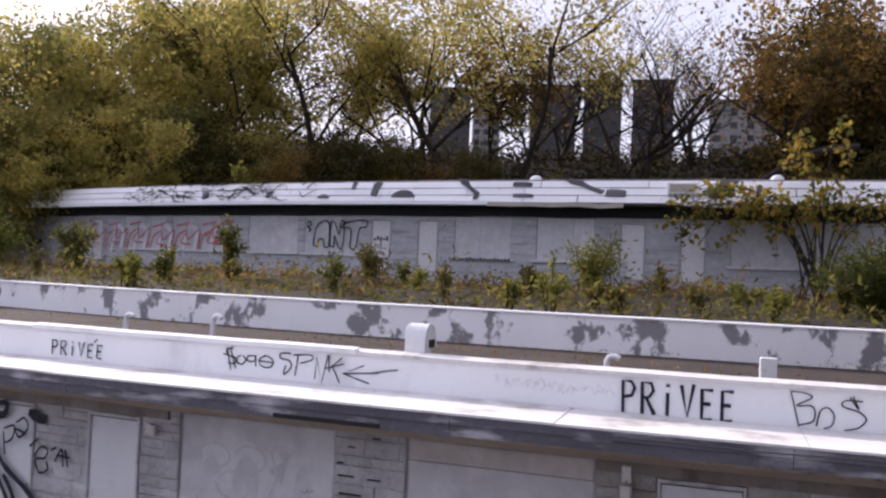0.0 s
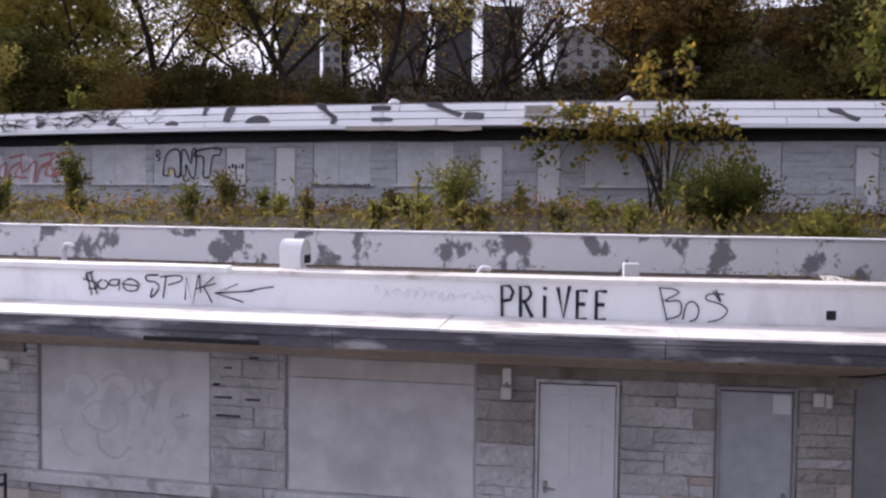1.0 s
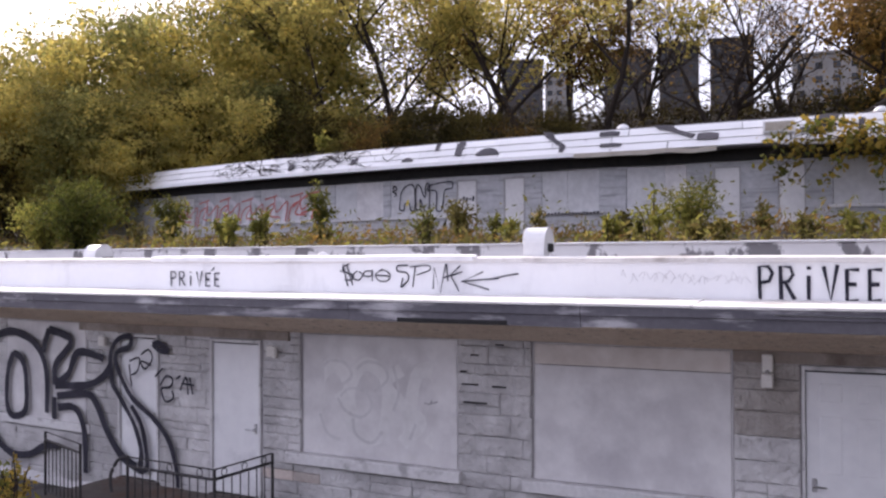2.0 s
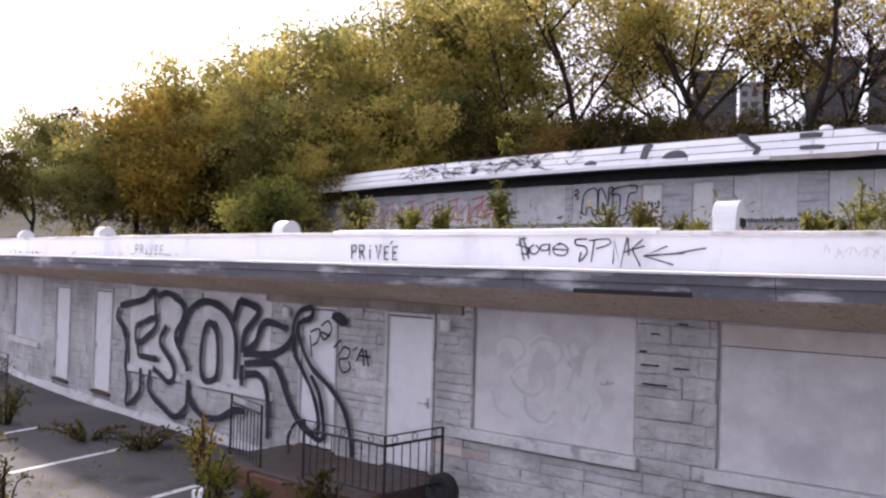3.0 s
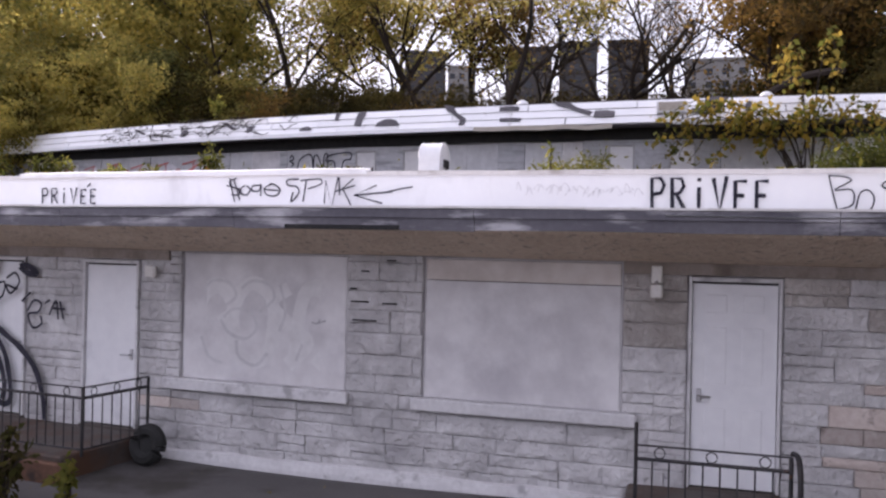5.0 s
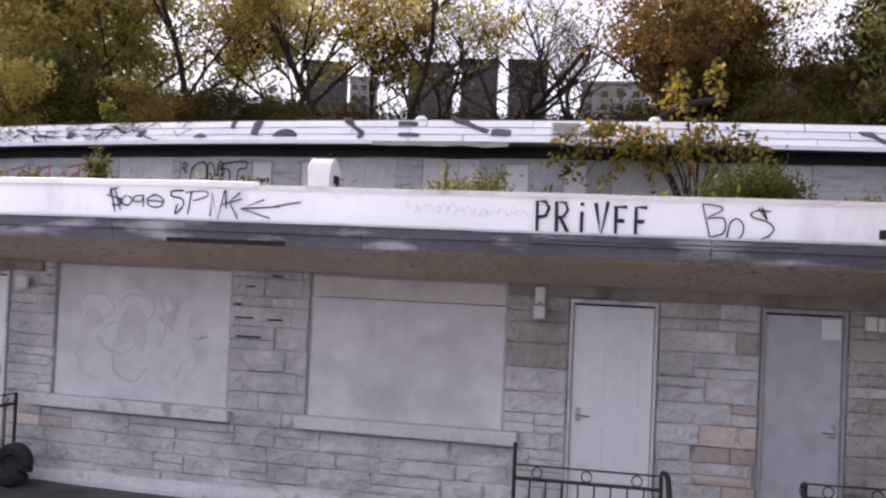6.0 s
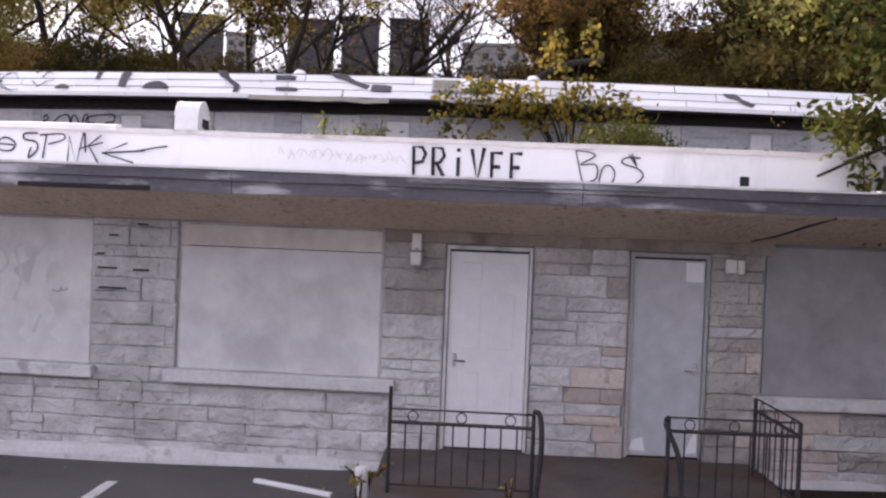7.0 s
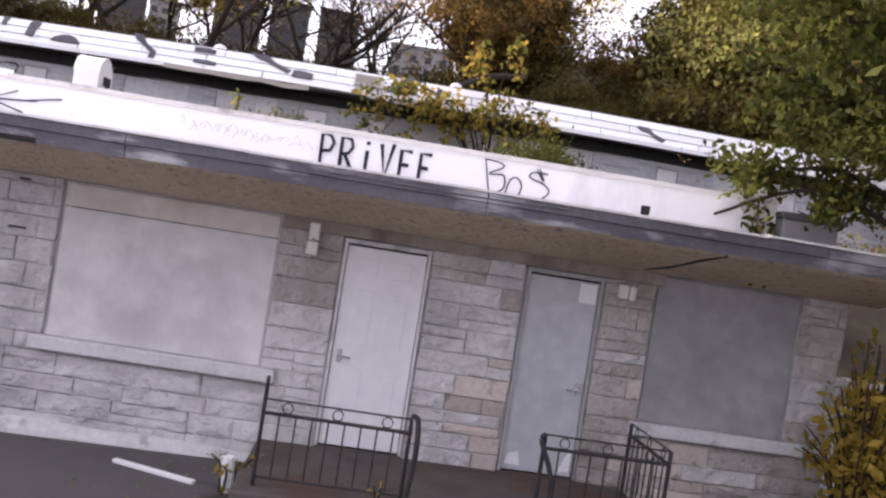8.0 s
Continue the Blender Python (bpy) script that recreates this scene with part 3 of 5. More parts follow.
# rubbed-out graffiti on one boarded window
halo = bmesh.new()
for g, x0 in (("0.0,0.0 0.05,0.8 0.5,1.0 0.85,0.7 0.5,0.5", -2.75), ("0.1,0.1 0.0,0.7 0.45,1.05 0.95,0.8 0.9,0.2 0.45,0.0 0.1,0.1", -2.3), ("0.5,1.0 0.1,0.8 0.55,0.5 0.95,0.3 0.5,0.0", -1.85), ("0.0,0.0 0.2,0.9 0.7,0.95 0.8,0.3 0.5,0.0", -1.5)):
    spray(halo, lower, strokes(g), x0, 0.95, 0.55, 0.86, 0.2, -0.0315)
part("lettering", halo, surface("ghost_halo", (0.60, 0.59, 0.595), (0.71, 0.70, 0.705), 1.6, 9, 0.85, 0.05), wall_front, "pale painted-over letter shapes")
ink = bmesh.new()
spray(ink, lower, strokes("0.05,0.80 0.12,0.92 0.24,0.90 0.29,0.76 0.22,0.66 | 0.33,0.84 0.40,0.93 0.52,0.90 0.56,0.75 0.46,0.60 | 0.18,0.50 0.24,0.36 0.36,0.30 0.44,0.42 0.40,0.58 0.28,0.62 0.2,0.52 | 0.30,0.28 0.32,0.10 0.44,0.02 0.52,0.16"
                          " | 0.04,0.30 0.10,0.08 0.20,0.02 | 0.60,0.90 0.64,0.62 0.60,0.40 | 0.76,0.28 0.72,0.10"), -2.8, 0.9, 1.85, 1.05, 0.045, -0.03)
part("lettering", ink, surface("ghost_paint", (0.50, 0.49, 0.505), (0.62, 0.61, 0.62), 1.6, 9, 0.85, 0.05), wall_front, "painted-over ghost of old graffiti")
ink = bmesh.new()
spray(ink, lower, strokes("0,0.5 0.35,0.35 0.5,0.6 0.6,0.9 | 0.35,0.35 1,0.75"), -1.28, 1.4, 0.17, 0.09, 0.02, -0.029)
part("lettering", ink, surface("grey_smudge", (0.30, 0.29, 0.31), (0.38, 0.37, 0.39), 4, 30, 0.8, 0.05), wall_front, "small dark spray mark")

# joints standing open between the stones of the pier
for s, z, w in ((-0.62, 2.03, 0.09), (-0.32, 2.15, 0.1), (-0.76, 1.84, 0.07), (-0.68, 1.70, 0.2), (-0.33, 1.69, 0.16), (-0.62, 1.50, 0.28)):
    part("open_joint", boxed(-w / 2, w / 2, -0.012, 0.03, -0.008, 0.008, 0.003, at_lower(s, 0.022, z)), M_DARK, wall_front, "dark open joint")


# large graffiti letters
BIG = {
    "F": (-11.81, -0.02, 1.63, 2.12, "0.06,0.85 0.35,0.89 0.66,0.93 0.88,1.00 0.94,0.78 | 0.03,0.83 0.00,0.74 0.16,0.66 0.28,0.58 | 0.16,0.66 0.26,0.51 0.25,0.34 0.32,0.17 0.30,0.00 0.61,0.13 0.62,0.34 | 0.48,0.69 0.90,0.78 0.92,0.69 0.53,0.55 0.48,0.69 | 0.57,0.44 1.00,0.44 | 0.53,0.55 0.57,0.44"),
    "S": (-10.45, -0.01, 1.34, 2.10, "0.14,0.96 0.36,1.00 0.62,0.97 0.85,0.89 0.82,0.79 0.66,0.65 0.93,0.46 0.98,0.39 | 0.43,0.73 0.26,0.59 0.58,0.44 0.66,0.33 0.52,0.27 0.33,0.31 0.09,0.36 | 0.02,0.34 0.00,0.17 0.32,0.07 0.70,0.00 0.96,0.10 1.00,0.22"),
    "O": (-9.47, 0.13, 2.03, 1.87, "0.00,0.61 0.10,0.82 0.21,0.94 0.40,1.00 0.61,0.97 0.77,0.87 0.86,0.68 0.86,0.37 | 0.45,0.83 0.38,0.66 0.37,0.41 0.44,0.31 0.60,0.37 0.61,0.63 0.56,0.78 0.45,0.83 | 0.18,0.29 0.21,0.12 0.42,0.00 0.66,0.02 0.85,0.11 1.00,0.12"),
    "K": (-7.81, 0.03, 2.03, 2.04, "0.07,1.00 0.02,0.90 0.00,0.83 | 0.07,1.00 0.32,0.93 0.15,0.75 0.14,0.60 | 0.14,0.60 0.29,0.69 0.40,0.85 0.67,0.82 | 0.14,0.60 0.48,0.62 0.66,0.69 0.75,0.78 | 0.16,0.52 0.49,0.56 0.60,0.49 0.72,0.30 0.86,0.16 1.00,0.10 | 0.17,0.44 0.36,0.45 0.46,0.31 0.48,0.00 | 0.13,0.51 0.13,0.35"),
}
big = bmesh.new()
for s0, z0, w, h, lines in BIG.values():
    spray(big, lower, strokes(lines), s0, z0, w, h, 0.13, 0.064)
part("lettering", big, M_INK, wall_front, "huge black outlined bubble letters FSOK")
big = bmesh.new()
spray(big, lower, strokes("0.02,0.66 0.00,0.87 0.12,0.98 0.31,1.00 0.29,0.93 0.11,0.89 0.09,0.80 0.31,0.59 0.67,0.44 0.88,0.30 0.98,0.12 1.00,0.00 | 0.02,0.66 0.21,0.52 0.38,0.37 0.47,0.21 0.45,0.10 | 0.32,0.52 0.48,0.38 0.56,0.13 0.48,0.07 0.38,0.09 | 0.64,0.96 0.73,0.97 0.86,0.92 0.74,0.92 0.64,0.96"), -6.30, 0.05, 1.31, 1.98, 0.095, 0.064)
part("lettering", big, M_INK, wall_front, "looping black tail of the graffiti")
big = bmesh.new()
spray(big, lower, strokes("0.00,0.68 0.04,0.23 | 0.00,0.74 0.16,0.82 0.14,0.57 0.04,0.46 | 0.19,0.89 0.31,1.00 0.37,0.82 0.25,0.61 0.19,0.76 0.35,0.69 | 0.41,0.47 0.53,0.65 | 0.49,0.30 0.58,0.50 0.68,0.45 0.64,0.29 0.51,0.24 0.57,0.00 0.69,0.08 0.67,0.23 | 0.73,0.46 0.80,0.53 | 0.79,0.25 0.88,0.51 0.91,0.18 | 0.81,0.38 1.00,0.37 | 0.93,0.51 0.98,0.19"), -5.92, 1.19, 1.23, 0.68, 0.036, 0.064)
part("lettering", big, M_INK, wall_front, "small black scrawled tag")


# ---- lower block: wall lamps ----
def wall_lamp(s, z, double):
    lamp = thing("wall_lamp", at_lower(s, 0.035, z), "cream wall lamp, unlit, beside a door", "lamp", "wall lamps")
    part("base", boxed(-0.05, 0.05, -0.05, 0.0, 0.0, 0.17 if double else 0.14, 0.01), M_LAMP, lamp)
    if double:
        bm = tube(bmesh.new(), [(0, -0.03, 0.02), (0, -0.08, -0.02)], 0.02, 8)
        part("neck", bm, M_CHROME, lamp)
        tmp = boxed(-0.055, 0.055, -0.13, -0.02, -0.14, -0.01, 0.012)
        part("shade", tmp, M_LAMP, lamp)
    else:
        part("shade", tube(bmesh.new(), [(0.09, -0.05, 0.0), (0.09, -0.05, 0.13)], 0.035, 10), M_LAMP, lamp)


wall_lamp(2.44, 2.0, True)
wall_lamp(-3.42, 1.88, False)
wall_lamp(-6.5, 1.88, False)
wall_lamp(5.5, 1.9, False)


# ---- roof vents ----
def hood_vent(s, base, w, h, depth):
    v = thing("roof_vent", at_lower(s, -0.2, base), "white sheet-metal gooseneck vent on the roof", "vent", "roof vents")
    n, r = 10, depth / 2
    prof = [(0, 0)] + [(r - r * math.cos(math.pi * i / n), h - r + r * math.sin(math.pi * i / n)) for i in range(n + 1)] + [(depth, h - r - 0.1), (r * 1.1, h - r - 0.1), (r * 1.1, 0)]
    bm = bmesh.new()
    a = [bm.verts.new((-w / 2, y, z)) for y, z in prof]
    b = [bm.verts.new((w / 2, y, z)) for y, z in prof]
    for i in range(len(prof)):
        k = (i + 1) % len(prof)
        bm.faces.new((a[i], a[k], b[k], b[i]))
    bm.faces.new(a)
    bm.faces.new(b[::-1])
    part("duct", bm, M_VENT, v)
    for x in (-w / 2, w / 2):
        part("seam", tube(bmesh.new(), [(x, y, z) for y, z in prof[1:n + 3]], 0.008, 4), M_VENT, v)
    part("mouth", boxed(-w / 2 + 0.012, w / 2 - 0.012, r * 1.15, depth - 0.012, h - r - 0.108, h - r - 0.1), M_DARK, v, "dark open mouth")
    part("side_opening", boxed(w / 2 - 0.002, w / 2 + 0.004, r * 0.75, depth * 0.96, h - r - 0.1, h - r - 0.01), M_DARK, v, "dark side gap")


for s, w, h in ((0.0, 0.24, 0.8), (-7.1, 0.26, 0.68), (-13.6, 0.28, 0.68), (-19.2, 0.3, 0.68), (-24.5, 0.3, 0.66)):
    hood_vent(s, 2.645, w, h, 0.34)


def pipe_elbow(s, d, h):
    v = thing("vent_pipe", at_lower(s, d, 2.66), "short bent white vent pipe on the roof", "pipe", "vent pipes")
    part("pipe", tube(bmesh.new(), smooth_line([(0, 0, 0), (0, 0, h * 0.75), (0.04, 0, h), (0.13, 0, h), (0.17, 0, h * 0.93)]), 0.045, 8), M_VENT, v)
    part("flange", tube(bmesh.new(), [(0, 0, 0), (0, 0, 0.03)], 0.1, 10), M_VENT, v)


pipe_elbow(-5.35, -3.5, 0.50)
pipe_elbow(-7.4, -3.5, 0.42)
pipe_elbow(1.70, -3.5, 0.30)
post = thing("vent_box", at_lower(3.95, -3.6, 2.665), "small white square roof vent box", "vent")
part("box", boxed(-0.11, 0.11, -0.1, 0.1, 0, 0.42, 0.01), M_VENT, post)
part("flange", boxed(-0.2, 0.14, -0.15, 0.14, 0, 0.03, 0.004), M_VENT, post)
blk = thing("brick", at_lower(4.25, -3.5, 2.665), "loose dark brick lying on the roof", "brick")
part("body", boxed(-0.11, 0.11, -0.06, 0.06, 0.0, 0.12, 0.008), M_DARK, blk)


# ---- landings and railings ----
slab = tagged(part("landing", boxed(-1.85, 1.72, -1.7, 0.0, -0.4, 0.045, 0.02, at_lower(4.05, 0.0, 0)), M_SLAB), "dark wet concrete landing before two doors", "landing", kind="structure")
slab2 = tagged(part("landing_far", boxed(-1.6, 1.35, -1.35, 0.0, -0.5, 0.03, 0.02, at_lower(-4.75, 0.0, 0)), M_SLAB), "dirty concrete landing before the doors", "landing", kind="structure")
edge_beam = thing("timber_edge", at_lower(-4.75, 1.42, -0.3), "rusty brown timber edging of the landing", "beam")
for k in range(3):
    part("plank", boxed(-1.75 + k * 1.12, -0.66 + k * 1.12, -0.05, 0.04, 0.02, 0.32 - 0.02 * k, 0.012), M_RUST, edge_beam)


def railing(name, run, label, tall_first=0.0, rings=True, h=0.72):
    """An iron railing along points (x, y) in its own frame, from its foot up."""
    r = thing(name[0], name[1], label, "railing", "iron railings")
    for (xa, ya), (xb, yb) in zip(run, run[1:]):
        a, b = Vector((xa, ya, 0)), Vector((xb, yb, 0))
        ln = (b - a).length
        up_, low_, foot = Vector((0, 0, h)), Vector((0, 0, h - 0.11)), Vector((0, 0, 0.07))
        part("top_rail", tube(bmesh.new(), [a + up_, b + up_], 0.009, 6), M_IRON, r)
        part("mid_rail", tube(bmesh.new(), [a + low_, b + low_], 0.017, 6), M_IRON, r)
        part("foot_rail", tube(bmesh.new(), [a + foot, b + foot], 0.012, 6), M_IRON, r)
        n = max(3, int(ln / 0.125))
        for i in range(1, n):
            p = a.lerp(b, i / n)
            part("baluster", tube(bmesh.new(), [p + foot, p + low_], 0.0075, 5), M_IRON, r)
        if rings:
            for f in ((0.16, 0.5, 0.84) if ln > 0.9 else (0.3, 0.7)):
                c = a.lerp(b, f) + Vector((0, 0, h - 0.055))
                t = (b - a).normalized()
                part("ring", tube(bmesh.new(), [c + t * 0.042 * math.cos(q * 0.5236) + Vector((0, 0, 0.042 * math.sin(q * 0.5236))) for q in range(13)], 0.006, 5), M_IRON, r)
    for i, (x, y) in enumerate(run):
        top = h + (tall_first if i == 0 else 0.0)
        part("post", tube(bmesh.new(), [(x, y, 0), (x, y, top)], 0.018, 6), M_IRON, r)
    return r


ra = railing(("railing", at_lower(2.38, 1.5, 0.045)), [(0, 0), (1.17, 0)], "black iron railing with rings before the white door", 0.18, True, 0.69)
part("handrail", tube(bmesh.new(), smooth_line([(1.17, 0, 0.72), (1.22, -0.03, 0.68), (1.235, -0.06, 0.4), (1.2, -0.08, 0.02)]), 0.024, 6), M_IRON, ra, "bent iron end rail")
rb = railing(("railing", at_lower(4.60, 1.5, 0.045)), [(0, 0), (1.06, 0), (1.06, 1.05)], "black iron corner railing before the grey door")
part("handrail", tube(bmesh.new(), smooth_line([(0, 0, 0.72), (-0.03, -0.04, 0.66), (0.07, -0.1, 0.4), (0.1, -0.12, 0.0)]), 0.022, 6), M_IRON, rb, "bent iron end rail")
rc = railing(("railing", at_lower(-4.6, 1.25, 0.03)), [(0, 0), (1.38, 0), (1.42, 0.95)], "black iron corner railing before the off-white door")
part("handrail", tube(bmesh.new(), smooth_line([(0, 0, 0.72), (-0.12, -0.03, 0.68), (-0.2, -0.08, 0.5), (-0.16, -0.1, 0.3)]), 0.02, 6), M_IRON, rc, "bent iron end rail")
rd = railing(("railing", at_lower(-6.5, 1.25, -0.03)), [(0, 0.3), (1.1, 0)], "black iron railing under the large graffiti", 0.0, False, 0.85)
railing(("railing", at_lower(-15.7, 1.25, -0.1)), [(0, 0), (1.6, 0)], "far black iron railing beside the weeds", 0.0, False, 0.8)

tyre = thing("tyre", at_lower(-3.1, 0.45, land(-3.1, -0.1)) @ Matrix.Rotation(radians(-12), 4, "X"), "old black tyre leaning against the stone wall", "tyre")
part("body", tube(bmesh.new(), [(0.16 * math.cos(i * math.pi / 12), 0, 0.235 + 0.16 * math.sin(i * math.pi / 12)) for i in range(25)], 0.08, 8), M_RUBBER, tyre)
part("hub", tube(bmesh.new(), [(0, -0.03, 0.235), (0, 0.03, 0.235)], 0.11, 12), M_RUBBER, tyre)

garden_wall = thing("garden_wall", pose(8.45, 1.6, land(8.9, 1.6) - 0.3, 0, 0, 14), "pale rendered wall stub beyond the low block", "wall")
part("render", boxed(0, 1.6, 0, 0.2, 0, 1.7, 0.02), M_SILL, garden_wall)
part("cap", boxed(-0.04, 1.64, -0.04, 0.24, 1.7, 1.77, 0.01), M_LEDGE, garden_wall)

# ---- marks and small things on the car park ----
for (xa, ya), (xb, yb) in (((-10.7, -3.6), (-11.2, -0.6)), ((-8.2, -4.6), (-8.95, 0.2)), ((-5.7, -5.5), (-6.2, -1.3)), ((-0.26, -3.4), (-0.24, -0.7)), ((-13.6, -3.0), (-14.0, -0.2))):
    bm = bmesh.new()
    n = 14
    prev = None
    for i in range(n + 1):
        t = i / n
        x, y = xa + (xb - xa) * t, ya + (yb - ya) * t
        cur = [bm.verts.new((x + o, y, land(x, y) + 0.006)) for o in (-0.055 + 0.01 * noise.noise((x * 9, y * 9, 0)), 0.055 + 0.01 * noise.noise((x * 9, y * 9, 5)))]
        if prev:
            bm.faces.new((prev[0], prev[1], cur[1], cur[0]))
        prev = cur
    part("parking_line", bm, M_PAINTLINE, ground, "worn white parking line")
bar = thing("white_batten", pose(1.44, -0.75, land(1.44, -0.75) + 0.0, 0, 0, -23), "loose white wooden batten on the asphalt", "batten")
part("body", boxed(-0.42, 0.42, -0.03, 0.03, 0.0, 0.035, 0.006), M_WHITE, bar)
stub = thing("white_post", pose(2.12, -1.0, land(2.12, -1.0), 4, -5, 0), "short white post with yellow leaves", "post")
part("body", tube(bmesh.new(), [(0, 0, 0), (0, 0, 0.3)], [0.06, 0.055], 8), M_WHITE, stub)
bag = thing("litter", pose(-5.55, -1.75, land(-5.55, -1.75), 0, 0, 20), "crumpled white litter beside the landing", "litter")
bm = bmesh.new()
bmesh.ops.create_icosphere(bm, subdivisions=2, radius=0.11)
for v in bm.verts:
    v.co = Vector((v.co.x * 1.2, v.co.y, max(0, v.co.z + 0.07))) * (1 + 0.4 * noise.noise(v.co * 17))
part("body", bm, M_WHITE, bag)


# ---- upper block ----
UL, UR = -52.0, 34.0
UDOORS = [(-10.77, -9.8), (-8.57, -7.62), (-0.24, 0.7), (1.93, 2.85), (-28.6, -27.7), (13.2, 14.1)]
UWINS = [(-17.4, -14.6), (-14.2, -11.3), (-6.9, -4.5), (-3.46, -1.2), (3.7, 7.1), (7.8, 10.7), (15.5, 19.0), (-26.0, -22.9), (-22.4, -19.2)]
UO = sorted([(a, b, 4.25, 6.34) for a, b in UDOORS] + [(a, b, 4.86, 6.5) for a, b in UWINS])
bm = bmesh.new()
edge_s = UL
for a, b, lo, hi in UO:
    bend(bm, upper, edge_s, a, [(0, 3.4), (0, 6.72), (-0.3, 6.72), (-0.3, 3.4)])
    bend(bm, upper, a, b, [(0, 3.4), (0, lo), (-0.3, lo), (-0.3, 3.4)])
    bend(bm, upper, a, b, [(0, hi), (0, 6.72), (-0.3, 6.72), (-0.3, hi)])
    edge_s = b
bend(bm, upper, edge_s, UR, [(0, 3.4), (0, 6.72), (-0.3, 6.72), (-0.3, 3.4)])
wall_upper = tagged(part("wall_upper", bm, M_UPWALL), "long blue-grey painted wall of the upper block", "wall", kind="structure")
bm = bmesh.new()
for i in range(int((UR - UL) / 0.9)):
    s = UL + i * 0.9
    if not any(a - 0.3 < s < b + 0.3 for a, b, lo, hi in UO):
        for z in (3.9, 4.25, 4.6):
            o = noise.noise((s, z * 3, 0))
            bend(bm, upper, s + o * 0.2, s + 0.8 + o * 0.2, [(0.0, z), (0.03, z + 0.02), (0.03, z + 0.3), (0.0, z + 0.32)], 1)
part("stone_course", bm, M_UPWALL, wall_upper, "low courses of painted stone")
tagged(wall_upper.children[-1], kind="stuff")

for i, (a, b) in enumerate(UDOORS):
    d = thing("door_%d" % (7 + i), at_upper((a + b) / 2, 0, 4.25), "closed off-white door of the upper block", "door", "upper doors", "structure")
    w = (b - a) / 2
    bm = bmesh.new()
    for x0, x1, z0, z1 in ((-w, -w + 0.05, 0, 2.09), (w - 0.05, w, 0, 2.09), (-w + 0.05, w - 0.05, 2.04, 2.09)):
        box(bm, x0, x1, -0.03, 0.2, z0, z1)
    part("frame", bm, M_JAMB, d)
    leaf = part("leaf", boxed(-w + 0.052, w - 0.052, 0.02, 0.07, 0, 2.035, 0.004), M_UPDOOR, d)
    part("handle", tube(bmesh.new(), [(w - 0.13, 0.02, 1.0), (w - 0.13, -0.04, 1.0), (w - 0.24, -0.04, 1.0)], 0.015, 6), M_CHROME, leaf)
    if i == 0:
        bm = bmesh.new()
        for k in range(5):
            x = -0.36 + k * 0.15
            box(bm, x, x + 0.1, 0.012, 0.016, 1.2 + 0.03 * (k % 2), 1.32 + 0.04 * ((k * 2) % 3))
        box(bm, -0.03, 0.02, 0.012, 0.016, 0.85, 1.2)
        part("lettering", bm, M_INK, leaf, "illegible black tag")
for i, (a, b) in enumerate(UWINS):
    w = thing("window_%d" % (7 + i), at_upper((a + b) / 2, 0, 4.86), "boarded pale window of the upper block", "window", "upper windows", "structure")
    hw = (b - a) / 2
    mid = hw * (0.3 if i % 2 else -0.1)
    part("board", boxed(-hw + 0.02, mid - 0.006, 0.03, 0.06, 0, 1.62, 0.003), M_UPBOARD, w)
    part("board", boxed(mid + 0.006, hw - 0.02, 0.038, 0.06, 0, 1.62, 0.003), M_UPBOARD if i % 3 else M_BOARD, w)
    part("sill", boxed(-hw - 0.15, hw + 0.15, -0.1, 0.1, -0.1, -0.005, 0.01), M_SILL, w)
    if i == 2:
        bm = bmesh.new()
        for k in range(17):
            box(bm, -hw + k * 0.145, -hw + 0.1 + k * 0.145, -0.112, -0.104, -0.09, -0.01 + 0.02 * math.sin(k * 1.7))
        part("lettering", bm, M_INK, w, "row of illegible black marks on the sill")

# graffiti on the upper wall
ant = bmesh.new()
ANT = ("0.0,0.1 0.05,0.75 0.2,1.0 0.33,0.9 0.34,0.1 0.25,0.05 0.22,0.3 0.12,0.3 0.1,0.05 0.0,0.1 | 0.36,0.1 0.37,0.9 0.45,0.95 0.56,0.5 0.58,0.95 0.66,0.95 0.64,0.05 0.55,0.05 0.46,0.45 0.45,0.05 0.36,0.1"
       " | 0.62,0.75 0.68,0.95 1.1,1.05 1.12,0.8 0.98,0.72 0.92,0.05 0.8,0.05 0.8,0.7 0.62,0.75 | -0.15,0.9 -0.1,1.0 -0.06,0.85 -0.15,0.8 -0.06,0.68 -0.12,0.6")
spray(ant, upper, strokes(ANT), -13.7, 5.1, 2.4, 1.15, 0.07, 0.03)
part("lettering", ant, M_INK, wall_upper, "black outlined bubble graffiti letters ANT")
red = bmesh.new()
for i in range(6):
    spray(red, upper, strokes("0,0.1 0.15,0.6 0.5,0.75 0.3,0.4 0.7,0.35 | 0.5,0.95 0.55,0.5 1.0,0.8 0.9,0.2 | 0.1,0.9 0.6,1.0"), -29.2 + i * 1.75, 4.5 + 0.05 * (i % 3), 1.75, 1.6, 0.09, 0.03)
spray(red, upper, strokes("0,0.6 0.6,0.95 1,1 | 0.9,1 0.7,0.2 | 0.3,0.4 0.8,0.5"), -20.1, 4.6, 1.8, 1.6, 0.12, 0.034)
part("lettering", red, M_RED, wall_upper, "faded red abstract graffiti strokes")
pale = bmesh.new()
for i in range(6):
    spray(pale, upper, strokes("0.1,0.1 0.3,0.9 0.7,0.8 0.6,0.2"), -28.9 + i * 1.8, 4.45, 1.5, 1.6, 0.28, 0.026)
part("lettering", pale, M_PALE, wall_upper, "pale fill of the red graffiti")

